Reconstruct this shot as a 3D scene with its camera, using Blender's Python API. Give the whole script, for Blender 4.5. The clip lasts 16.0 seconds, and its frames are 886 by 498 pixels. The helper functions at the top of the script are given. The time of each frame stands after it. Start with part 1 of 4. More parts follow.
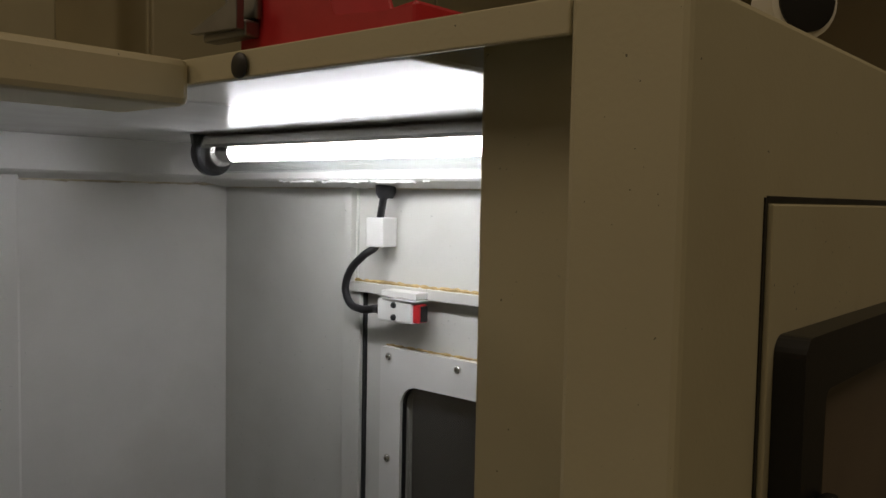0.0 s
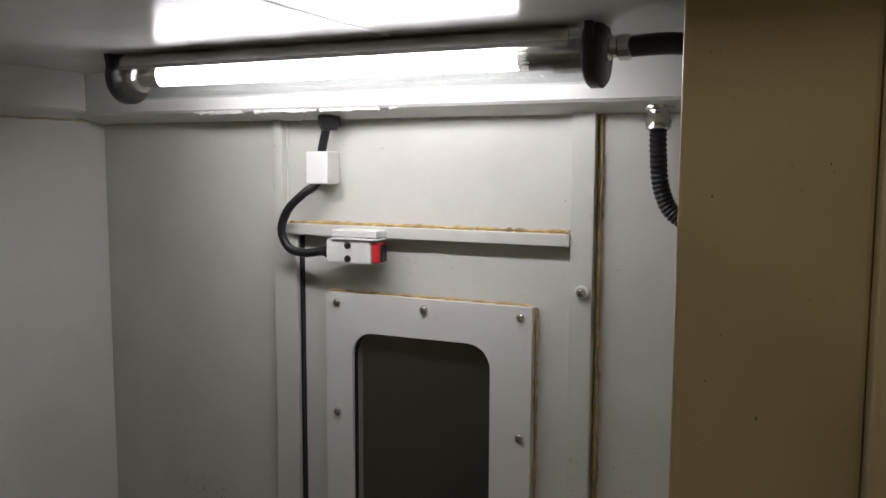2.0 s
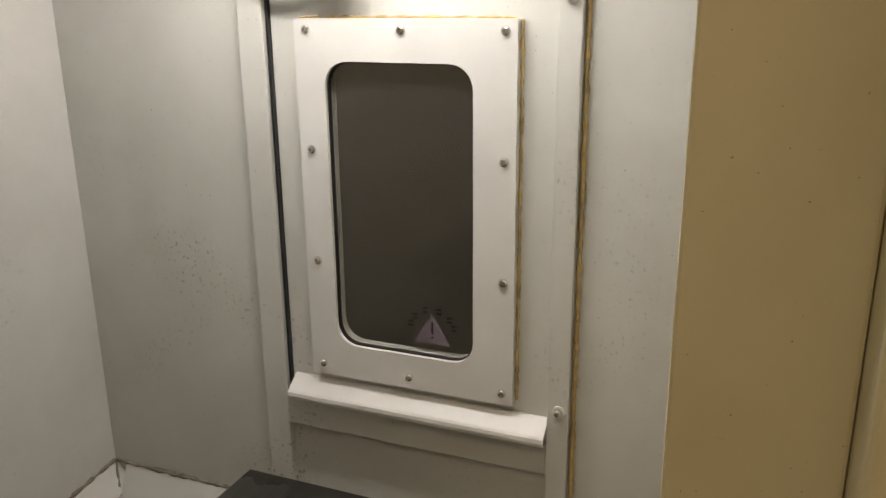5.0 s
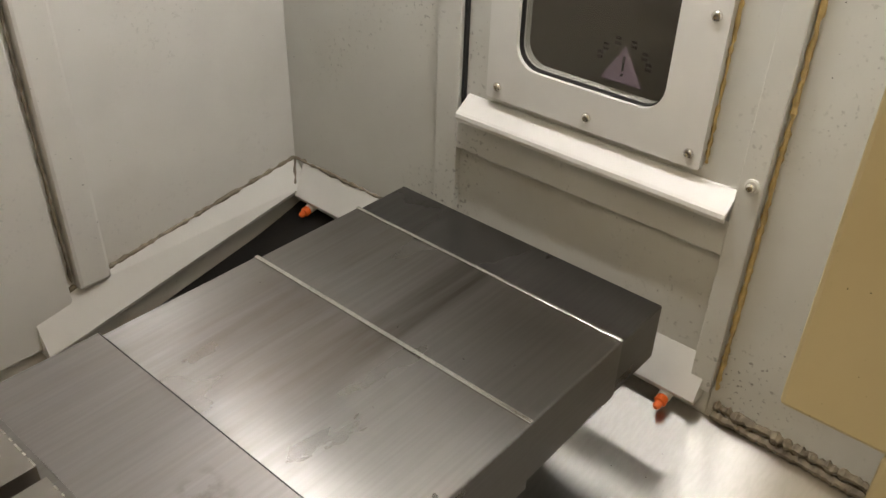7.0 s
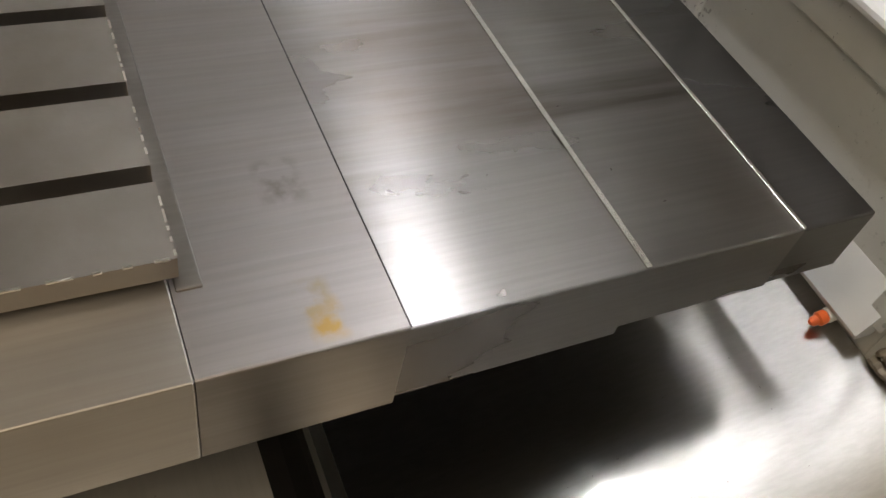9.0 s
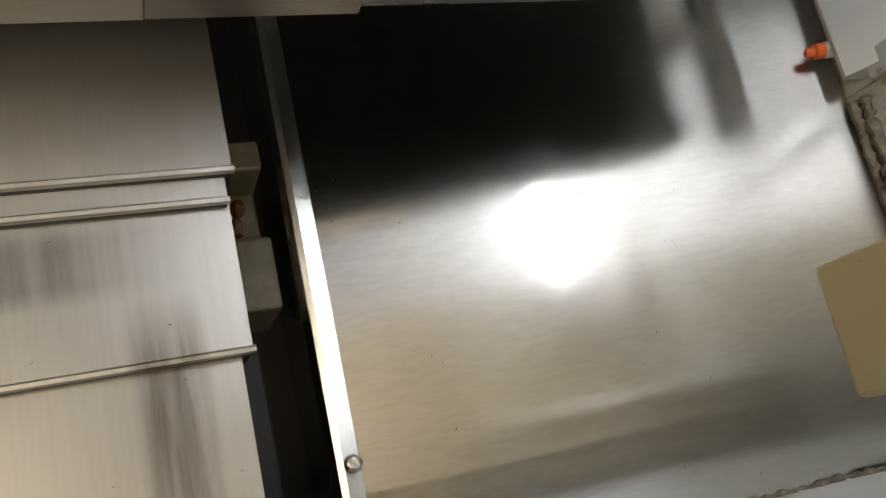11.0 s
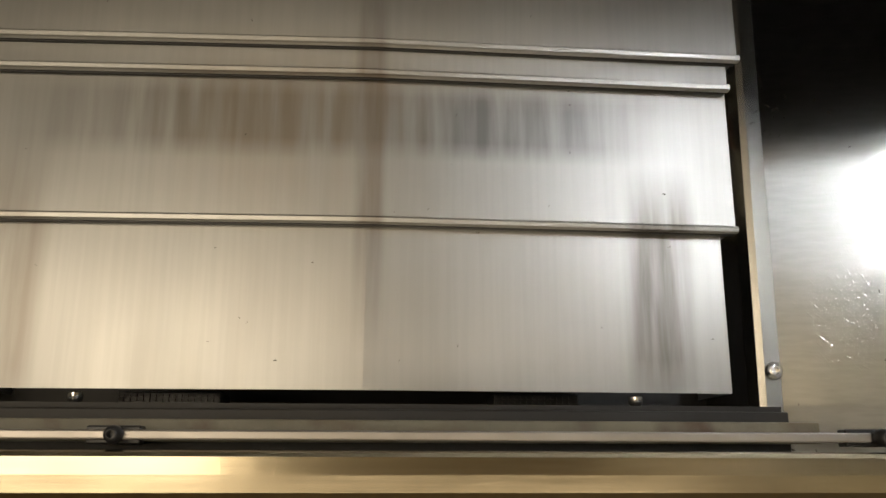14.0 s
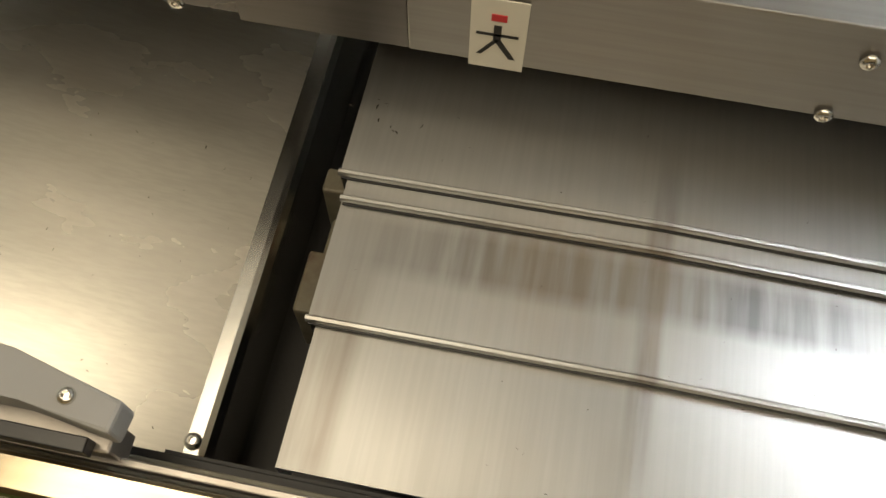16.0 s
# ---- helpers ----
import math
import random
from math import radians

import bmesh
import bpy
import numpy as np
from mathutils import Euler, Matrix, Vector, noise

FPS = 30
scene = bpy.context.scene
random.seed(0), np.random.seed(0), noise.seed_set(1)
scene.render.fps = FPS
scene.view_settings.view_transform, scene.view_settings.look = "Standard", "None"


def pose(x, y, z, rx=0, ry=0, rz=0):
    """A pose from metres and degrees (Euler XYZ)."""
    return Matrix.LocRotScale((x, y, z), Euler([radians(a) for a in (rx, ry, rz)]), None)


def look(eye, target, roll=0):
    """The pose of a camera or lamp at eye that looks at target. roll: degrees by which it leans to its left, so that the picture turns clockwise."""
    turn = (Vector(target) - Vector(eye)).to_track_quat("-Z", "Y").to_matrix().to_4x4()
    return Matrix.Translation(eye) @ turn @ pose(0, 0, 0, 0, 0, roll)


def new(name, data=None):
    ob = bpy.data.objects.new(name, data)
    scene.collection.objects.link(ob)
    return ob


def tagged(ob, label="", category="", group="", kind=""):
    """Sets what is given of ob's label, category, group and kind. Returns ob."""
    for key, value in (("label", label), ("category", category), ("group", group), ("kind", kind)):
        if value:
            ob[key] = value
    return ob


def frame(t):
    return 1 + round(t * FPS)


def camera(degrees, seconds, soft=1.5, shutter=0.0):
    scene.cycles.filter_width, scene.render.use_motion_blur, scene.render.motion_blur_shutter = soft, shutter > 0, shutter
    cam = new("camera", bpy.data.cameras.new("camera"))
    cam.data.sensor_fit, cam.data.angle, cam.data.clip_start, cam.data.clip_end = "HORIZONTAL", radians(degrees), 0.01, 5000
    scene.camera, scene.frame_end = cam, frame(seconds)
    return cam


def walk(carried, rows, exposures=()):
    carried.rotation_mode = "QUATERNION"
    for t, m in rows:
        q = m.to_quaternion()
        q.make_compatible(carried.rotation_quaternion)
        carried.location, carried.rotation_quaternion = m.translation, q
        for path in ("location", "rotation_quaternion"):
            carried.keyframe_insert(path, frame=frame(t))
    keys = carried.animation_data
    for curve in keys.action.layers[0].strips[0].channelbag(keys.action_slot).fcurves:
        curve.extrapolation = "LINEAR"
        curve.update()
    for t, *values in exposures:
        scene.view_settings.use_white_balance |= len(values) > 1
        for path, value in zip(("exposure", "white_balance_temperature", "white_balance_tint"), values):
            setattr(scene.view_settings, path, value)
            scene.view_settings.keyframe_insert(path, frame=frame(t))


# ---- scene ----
cam = camera(55.6, 16.0)
PATH = [
    (0, (-0.904, -0.894, 0.718), (0.603, 0.415, 0.596), 1.1),
    (0.5, (-0.889, -0.831, 0.683), (0.587, 0.514, 0.568), 1.6),
    (1, (-0.942, -0.719, 0.68), (0.625, 0.513, 0.515), 1.0),
    (1.5, (-0.969, -0.653, 0.672), (0.758, 0.335, 0.464), 0.6),
    (2, (-0.997, -0.631, 0.672), (0.807, 0.208, 0.466), 0.2),
    (2.5, (-1.006, -0.616, 0.661), (0.823, 0.166, 0.455), -0.2),
    (3, (-1.004, -0.6, 0.645), (0.831, 0.16, 0.41), -0.7),
    (3.2, (-1.003, -0.601, 0.636), (0.83, 0.161, 0.388), -1.3),
    (5.3, (-0.963, -0.599, 0.513), (0.771, 0.138, -0.159), -0.2),
    (5.5, (-0.958, -0.598, 0.513), (0.748, 0.142, -0.222), -0.0),
    (6, (-0.959, -0.605, 0.494), (0.654, 0.163, -0.405), 0.9),
    (6.5, (-0.923, -0.613, 0.475), (0.562, 0.274, -0.53), 1.0),
    (7, (-0.833, -0.617, 0.427), (0.447, 0.455, -0.674), 1.9),
    (7.5, (-0.767, -0.609, 0.384), (0.318, 0.52, -0.861), 5.7),
    (8, (-0.741, -0.597, 0.353), (0.126, 0.524, -1.059), 9.1),
    (8.2, (-0.738, -0.595, 0.352), (0.093, 0.523, -1.082), 10.2),
    (10.3, (-0.729, -0.635, 0.296), (-0.05, 0.158, -1.41), 28.4),
    (10.5, (-0.726, -0.639, 0.291), (-0.038, 0.064, -1.45), 32.8),
    (11, (-0.727, -0.639, 0.281), (-0.017, -0.163, -1.527), 45.7),
    (11.5, (-0.744, -0.646, 0.275), (-0.06, -0.323, -1.576), 55.9),
    (12, (-0.765, -0.656, 0.265), (-0.137, -0.405, -1.617), 61.4),
    (12.5, (-0.796, -0.671, 0.262), (-0.309, -0.417, -1.661), 57.5),
    (13, (-0.831, -0.69, 0.264), (-0.501, -0.368, -1.683), 42.9),
    (13.5, (-0.873, -0.695, 0.265), (-0.647, -0.293, -1.681), 28.2),
    (14, (-0.915, -0.703, 0.267), (-0.78, -0.218, -1.669), 16.2),
    (14.5, (-0.952, -0.709, 0.277), (-0.885, -0.159, -1.645), 8.8),
    (15, (-0.984, -0.727, 0.288), (-0.989, -0.114, -1.616), 2.3),
    (15.5, (-1.016, -0.752, 0.299), (-1.107, -0.048, -1.571), -1.7),
    (16, (-1.053, -0.771, 0.32), (-1.214, 0.111, -1.467), 1.1),
]
walk(cam, [(t, look(e, g, r)) for t, e, g, r in PATH], [(0, -1.0, 6450, 14), (0.6, -1.0, 6450, 15), (1.0, -1.2, 6450, 16), (1.5, -1.1, 6500, 17), (2.5, -0.65, 6650, 18), (3.2, -0.35, 6800, 19),
     (5.3, 0.9, 7200, 14), (6.5, 1.25, 7150, 13), (8, 1.25, 6750, 15), (10.5, 0.97, 6350, 13), (11.5, 0.9, 6350, 12), (13.5, 0.83, 6300, 11), (15, 0.98, 6250, 10), (16, 1.28, 6200, 8)])

# ---- light ----
world = bpy.data.worlds.new("workshop_air")
scene.world = world
world.use_nodes = True
world.node_tree.nodes["Background"].inputs[0].default_value = (0.9, 0.72, 0.45, 1)
world.node_tree.nodes["Background"].inputs[1].default_value = 0.04


def area(name, size_x, size_y, watts, colour, m):
    lamp = bpy.data.lights.new(name, "AREA")
    lamp.shape, lamp.size, lamp.size_y, lamp.energy, lamp.color = "RECTANGLE", size_x, size_y, watts, colour
    ob = new(name, lamp)
    ob.matrix_world = m
    return ob


# unseen warm lights: west one set from highlights, others added to brighten front and background
WARM = (1.0, 0.82, 0.57)
area("unseen_shop_light", 1.3, 1.0, 14, WARM, pose(-2.1, -0.4, 2.32))
area("unseen_shop_light", 2.4, 1.3, 15, WARM, pose(-0.95, -1.7, 2.32))
area("unseen_shop_light", 1.2, 0.4, 20, WARM, pose(-2.6, 1.7, 2.32))
area("unseen_shop_light", 1.4, 0.6, 8, WARM, pose(0.5, -2.0, 2.32))

# ---- materials ----


def material(name, colour, rough=0.5, metal=0.0, grain=0.0, grain_scale=40.0, stain=None, stain_amount=0.0, stain_scale=6.0, stain_start=0.52, stain_edge=0.75,
             bump=0.0, bump_scale=200.0, stretch=(1, 1, 1), rough_var=0.0, specks=0.0, coat=0.0, scuffs=0.0):
    """A painted, plastic or metal surface with grain, stains, specks and fine relief at two scales."""
    mat = bpy.data.materials.new(name)
    mat.use_nodes = True
    nt = mat.node_tree
    bsdf = nt.nodes["Principled BSDF"]
    bsdf.inputs["Metallic"].default_value = metal
    bsdf.inputs["Coat Weight"].default_value = coat
    pos = nt.nodes.new("ShaderNodeTexCoord")
    maps = nt.nodes.new("ShaderNodeMapping")
    maps.inputs["Scale"].default_value = stretch
    nt.links.new(pos.outputs["Object"], maps.inputs["Vector"])

    def tex(scale, detail=4.0, stretched=False):
        n = nt.nodes.new("ShaderNodeTexNoise")
        n.inputs["Scale"].default_value = scale
        n.inputs["Detail"].default_value = detail
        nt.links.new((maps.outputs["Vector"] if stretched else pos.outputs["Object"]), n.inputs["Vector"])
        return n.outputs["Fac"]

    def ramp(fac, lo, hi):
        n = nt.nodes.new("ShaderNodeMapRange")
        n.inputs["From Min"].default_value, n.inputs["From Max"].default_value = lo, hi
        nt.links.new(fac, n.inputs["Value"])
        return n.outputs["Result"]

    def mix(fac, a, b):
        n = nt.nodes.new("ShaderNodeMix")
        n.data_type = "RGBA"
        for sock, v in ((n.inputs["Factor"], fac), (n.inputs["A"], a), (n.inputs["B"], b)):
            if isinstance(v, (tuple, float)):
                sock.default_value = v if isinstance(v, float) else (*v, 1)
            else:
                nt.links.new(v, sock)
        return n.outputs["Result"]

    col = mix(ramp(tex(grain_scale, 6.0, True), 0.3, 0.7), tuple(c * (1 - grain) for c in colour), tuple(min(1, c * (1 + grain)) for c in colour))
    if stain:
        f = nt.nodes.new("ShaderNodeMath")
        f.operation = "MULTIPLY"
        nt.links.new(ramp(tex(stain_scale, 7.0), stain_start, stain_edge), f.inputs[0])
        f.inputs[1].default_value = stain_amount
        col = mix(f.outputs[0], col, stain)
    if specks:
        col = mix(ramp(tex(260.0, 2.0), 0.75 - 0.05 * specks, 0.77), col, tuple(c * 0.25 for c in colour))
    if scuffs:
        f = nt.nodes.new("ShaderNodeMath")
        f.operation = "MULTIPLY"
        nt.links.new(ramp(tex(150.0, 5.0), 0.60, 0.68), f.inputs[0])
        g = nt.nodes.new("ShaderNodeMapRange")
        g.inputs["From Min"].default_value, g.inputs["From Max"].default_value, g.inputs["To Max"].default_value = 0.52, 0.72, scuffs
        nt.links.new(tex(5.5, 3.0), g.inputs["Value"])
        low = nt.nodes.new("ShaderNodeSeparateXYZ")
        nt.links.new(pos.outputs["Object"], low.inputs[0])
        splash = nt.nodes.new("ShaderNodeMapRange")
        splash.inputs["From Min"].default_value, splash.inputs["From Max"].default_value = 0.42, 0.08
        splash.inputs["To Min"].default_value = 0.08
        nt.links.new(low.outputs["Z"], splash.inputs["Value"])
        both = nt.nodes.new("ShaderNodeMath")
        both.operation = "MULTIPLY"
        nt.links.new(g.outputs["Result"], both.inputs[0])
        nt.links.new(splash.outputs["Result"], both.inputs[1])
        nt.links.new(both.outputs[0], f.inputs[1])
        col = mix(f.outputs[0], col, (0.10, 0.095, 0.08))
    nt.links.new(col, bsdf.inputs["Base Color"])
    r = nt.nodes.new("ShaderNodeMapRange")
    r.inputs["To Min"].default_value, r.inputs["To Max"].default_value = max(0.02, rough - rough_var), min(1, rough + rough_var)
    r.inputs["From Min"].default_value, r.inputs["From Max"].default_value = 0.3, 0.7
    nt.links.new(tex(stain_scale * 2.5, 6.0, True), r.inputs["Value"])
    nt.links.new(r.outputs["Result"], bsdf.inputs["Roughness"])
    if bump:
        b = nt.nodes.new("ShaderNodeBump")
        b.inputs["Strength"].default_value = bump
        b.inputs["Distance"].default_value = 0.001
        nt.links.new(tex(bump_scale, 3.0, True), b.inputs["Height"])
        nt.links.new(b.outputs["Normal"], bsdf.inputs["Normal"])
    return mat


def metal(name, colour, rough, turn, drawn=0.7, brush=0.10, smear=None, smear_amount=0.0, scratches=0.0, marks=(), spots=(), haze=None, swirl=None, fine=0.045, wave=(3.5, 0.35)):
    """Brushed sheet metal: fine brush lines along x (turned by degrees), random scratches, and smears across them.
    haze: share, roughness, draw and axis of a second, duller polish that lies over the first.
    swirl: the middle of fine circular wiping scratches; fine: how much the brush lines vary in tone; wave: scale and depth of dents."""
    mat = bpy.data.materials.new(name)
    mat.use_nodes = True
    nt = mat.node_tree
    bsdf = nt.nodes["Principled BSDF"]
    bsdf.inputs["Metallic"].default_value = 1
    bsdf.inputs["Anisotropic"].default_value = drawn
    tangent = nt.nodes.new("ShaderNodeCombineXYZ")
    tangent.inputs["X" if turn else "Y"].default_value = 1.0
    nt.links.new(tangent.outputs[0], bsdf.inputs["Tangent"])
    pos = nt.nodes.new("ShaderNodeTexCoord")

    def streaks(scale, stretch, degrees, detail=3.0):
        m, n = nt.nodes.new("ShaderNodeMapping"), nt.nodes.new("ShaderNodeTexNoise")
        m.vector_type = "TEXTURE"
        m.inputs["Rotation"].default_value = (0, 0, radians(degrees))
        m.inputs["Scale"].default_value = (stretch, 1, 1)
        n.inputs["Scale"].default_value, n.inputs["Detail"].default_value = scale, detail
        nt.links.new(pos.outputs["Object"], m.inputs["Vector"])
        nt.links.new(m.outputs["Vector"], n.inputs["Vector"])
        return n.outputs["Fac"]

    def span(fac, a, b, c, d):
        n = nt.nodes.new("ShaderNodeMapRange")
        for key, v in (("From Min", a), ("From Max", b), ("To Min", c), ("To Max", d)):
            n.inputs[key].default_value = v
        nt.links.new(fac, n.inputs["Value"])
        return n.outputs["Result"]

    def mix(fac, a, b):
        n = nt.nodes.new("ShaderNodeMix")
        n.data_type = "RGBA"
        nt.links.new(fac, n.inputs["Factor"])
        for sock, v in ((n.inputs["A"], a), (n.inputs["B"], b)):
            if isinstance(v, tuple):
                sock.default_value = (*v, 1)
            else:
                nt.links.new(v, sock)
        return n.outputs["Result"]

    def total(a, b):
        n = nt.nodes.new("ShaderNodeMath")
        n.operation = "ADD"
        nt.links.new(a, n.inputs[0])
        nt.links.new(b, n.inputs[1])
        return n.outputs[0]

    col = mix(span(streaks(220, 30, turn), 0.35, 0.65, 0, 1), tuple(c * (1 - fine) for c in colour), tuple(c * (1 + fine) for c in colour))
    col = mix(span(streaks(4, 1, 0, 5), 0.45, 0.75, 0, 0.4), col, tuple(c * f for c, f in zip(colour, (0.86, 0.82, 0.74))))
    r = span(streaks(9, 2, turn, 5), 0.3, 0.7, rough * 0.82, rough * 1.2)
    if smear:
        s = nt.nodes.new("ShaderNodeMath")
        s.operation = "MULTIPLY"
        nt.links.new(span(streaks(60, 14, turn, 4), 0.42, 0.66, 0, 1), s.inputs[0])
        nt.links.new(span(streaks(5, 1.6, turn + 90, 3), 0.5, 0.66, 0, smear_amount), s.inputs[1])
        col = mix(s.outputs[0], col, smear)
    if marks or spots:
        xyz = nt.nodes.new("ShaderNodeSeparateXYZ")
        nt.links.new(pos.outputs["Object"], xyz.inputs[0])

    def calc(op, a, b=None, clamp=False):
        n = nt.nodes.new("ShaderNodeMath")
        n.operation, n.use_clamp = op, clamp
        for sock, v in zip(n.inputs, (a, b)):
            if isinstance(v, (int, float)):
                sock.default_value = v
            elif v is not None:
                nt.links.new(v, sock)
        return n.outputs[0]

    def near(axis, centre, half):
        d = calc("ABSOLUTE", calc("SUBTRACT", xyz.outputs[axis], centre))
        return calc("MULTIPLY", calc("SUBTRACT", 1.0, calc("DIVIDE", d, half)), 2.0, True)

    for cx, hx, cy, hy, amount, tint in marks:
        f = calc("MULTIPLY", near("X", cx, hx), near("Y", cy, hy))
        f = calc("MULTIPLY", f, span(streaks(75, 12, turn, 4), 0.30, 0.66, 0.3 * amount, amount))
        col = mix(f, col, tint)
    for cx, cy, half, tint in spots:
        f = calc("MULTIPLY", near("X", cx, half), near("Y", cy, half * 1.3))
        f = calc("MULTIPLY", f, span(streaks(45, 1, 0, 4), 0.42, 0.6, 0, 0.9))
        col = mix(f, col, tint)
    nt.links.new(col, bsdf.inputs["Base Color"])
    nt.links.new(r, bsdf.inputs["Roughness"])
    height = span(streaks(260, 40, turn, 2), 0.3, 0.7, 0, brush)
    if scratches:
        for angle in (5, -14, 24, -38, 48, 62, 80, 97, 113, -60):
            height = total(height, span(streaks(460 + angle, 22, angle, 1), 0.71, 0.76, 0, 0.09 * scratches))
    if swirl:
        sep = nt.nodes.new("ShaderNodeSeparateXYZ")
        nt.links.new(pos.outputs["Object"], sep.inputs[0])
        dx, dy = calc("SUBTRACT", sep.outputs["X"], swirl[0]), calc("SUBTRACT", sep.outputs["Y"], swirl[1])
        away = calc("SQRT", calc("ADD", calc("MULTIPLY", dx, dx), calc("MULTIPLY", dy, dy)))
        round_about = calc("ARCTAN2", dx, dy)
        for rings, arcs, shift in ((420, 7, 0.0), (300, 11, 3.7), (560, 16, 8.1)):
            at, n = nt.nodes.new("ShaderNodeCombineXYZ"), nt.nodes.new("ShaderNodeTexNoise")
            nt.links.new(calc("MULTIPLY", away, rings), at.inputs["X"])
            nt.links.new(calc("MULTIPLY", round_about, arcs), at.inputs["Y"])
            at.inputs["Z"].default_value = shift
            n.inputs["Scale"].default_value, n.inputs["Detail"].default_value = 1.0, 1.5
            nt.links.new(at.outputs[0], n.inputs["Vector"])
            height = total(height, span(n.outputs["Fac"], 0.67, 0.74, 0, 0.12))
    height = total(height, span(streaks(wave[0], 1, 0, 2), 0, 1, 0, wave[1]))
    b = nt.nodes.new("ShaderNodeBump")
    b.inputs["Strength"].default_value, b.inputs["Distance"].default_value = 0.22, 0.001
    nt.links.new(height, b.inputs["Height"])
    nt.links.new(b.outputs["Normal"], bsdf.inputs["Normal"])
    if haze:
        share, dull, draw, axis = haze
        second = nt.nodes.new("ShaderNodeBsdfPrincipled")
        second.inputs["Metallic"].default_value, second.inputs["Roughness"].default_value, second.inputs["Anisotropic"].default_value = 1, dull, draw
        way = nt.nodes.new("ShaderNodeCombineXYZ")
        way.inputs[axis].default_value = 1.0
        nt.links.new(way.outputs[0], second.inputs["Tangent"])
        nt.links.new(col, second.inputs["Base Color"])
        nt.links.new(b.outputs["Normal"], second.inputs["Normal"])
        blend = nt.nodes.new("ShaderNodeMixShader")
        blend.inputs[0].default_value = share
        nt.links.new(bsdf.outputs[0], blend.inputs[1])
        nt.links.new(second.outputs[0], blend.inputs[2])
        nt.links.new(blend.outputs[0], nt.nodes["Material Output"].inputs["Surface"])
    return mat


def glowing(name, colour, strength):
    mat = bpy.data.materials.new(name)
    mat.use_nodes = True
    nt = mat.node_tree
    nt.nodes.clear()
    e, o = nt.nodes.new("ShaderNodeEmission"), nt.nodes.new("ShaderNodeOutputMaterial")
    e.inputs[0].default_value, e.inputs[1].default_value = (*colour, 1), strength
    nt.links.new(e.outputs[0], o.inputs[0])
    return mat


def thin_glass(name, tint, rough=0.02, dust=0.0):
    """A thin clear sheet: it lets light straight through, mirrors a little, and may carry a film of dust."""
    mat = bpy.data.materials.new(name)
    mat.use_nodes = True
    nt = mat.node_tree
    nt.nodes.clear()
    out, clear, gloss, film = (nt.nodes.new(k) for k in ("ShaderNodeOutputMaterial", "ShaderNodeBsdfTransparent", "ShaderNodeBsdfGlossy", "ShaderNodeBsdfDiffuse"))
    clear.inputs["Color"].default_value = (*tint, 1)
    gloss.inputs["Roughness"].default_value = rough
    film.inputs["Color"].default_value = (0.55, 0.54, 0.52, 1)
    m1, m2 = nt.nodes.new("ShaderNodeMixShader"), nt.nodes.new("ShaderNodeMixShader")
    m2.inputs[0].default_value = 0.07
    m1.inputs[0].default_value = dust
    nt.links.new(clear.outputs[0], m1.inputs[1])
    nt.links.new(film.outputs[0], m1.inputs[2])
    nt.links.new(m1.outputs[0], m2.inputs[1])
    nt.links.new(gloss.outputs[0], m2.inputs[2])
    nt.links.new(m2.outputs[0], out.inputs["Surface"])
    return mat


# darker copy of the wall paint, for walls that catch less light
INNER = material("grey_white_paint_dim", (0.60, 0.60, 0.56), 0.42, grain=0.04, grain_scale=9, stain=(0.36, 0.34, 0.27), stain_amount=0.22, stain_scale=5, bump=0.12, bump_scale=260, rough_var=0.08, specks=0.1, scuffs=0.8)
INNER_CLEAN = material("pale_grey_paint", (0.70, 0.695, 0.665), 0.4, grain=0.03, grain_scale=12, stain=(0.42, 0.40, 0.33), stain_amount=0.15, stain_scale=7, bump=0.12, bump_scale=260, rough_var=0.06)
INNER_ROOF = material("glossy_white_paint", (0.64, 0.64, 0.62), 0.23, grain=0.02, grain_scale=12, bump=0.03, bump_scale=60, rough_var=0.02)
# the same paint made lighter, for the stronger light on the back wall
INNER_LIT = material("grey_white_paint_lit", (0.70, 0.69, 0.655), 0.42, grain=0.04, grain_scale=9, stain=(0.40, 0.37, 0.30), stain_amount=0.2, stain_scale=4, bump=0.12, bump_scale=260, rough_var=0.08, specks=0.05, scuffs=0.25)
BEIGE = material("beige_paint", (0.57, 0.515, 0.34), 0.45, grain=0.03, grain_scale=8, stain=(0.42, 0.33, 0.18), stain_amount=0.25, stain_scale=6, bump=0.15, bump_scale=240, rough_var=0.06, specks=0.1)
CREAM = material("cream_paint", (0.62, 0.58, 0.43), 0.4, grain=0.04, grain_scale=10, stain=(0.40, 0.34, 0.2), stain_amount=0.25, stain_scale=8, bump=0.12, bump_scale=240, rough_var=0.06, specks=0.1)
STEEL = metal("brushed_stainless", (0.62, 0.61, 0.58), 0.22, 0.0)
STEEL_PAN = metal("scratched_stainless", (0.60, 0.59, 0.57), 0.09, 0.0, drawn=0.2, brush=0.03, scratches=0.9, swirl=(-0.08, -0.23), haze=(0.42, 0.29, 1.0, "X"))
STEEL_PAN_DULL = metal("dulled_stainless", (0.56, 0.54, 0.49), 0.26, 0.0, drawn=0.3, scratches=0.2, swirl=(-1.30, -0.15), haze=(0.6, 0.5, 0.6, "Y"))
# the gold tint stands in for warm light mirrored by the sill
STEEL_SILL = metal("rubbed_stainless_gold_tint", (0.40, 0.345, 0.24), 0.20, 0.0, drawn=0.2, smear=(0.20, 0.15, 0.075), smear_amount=0.8, scratches=0.4, wave=(24, 0.9))
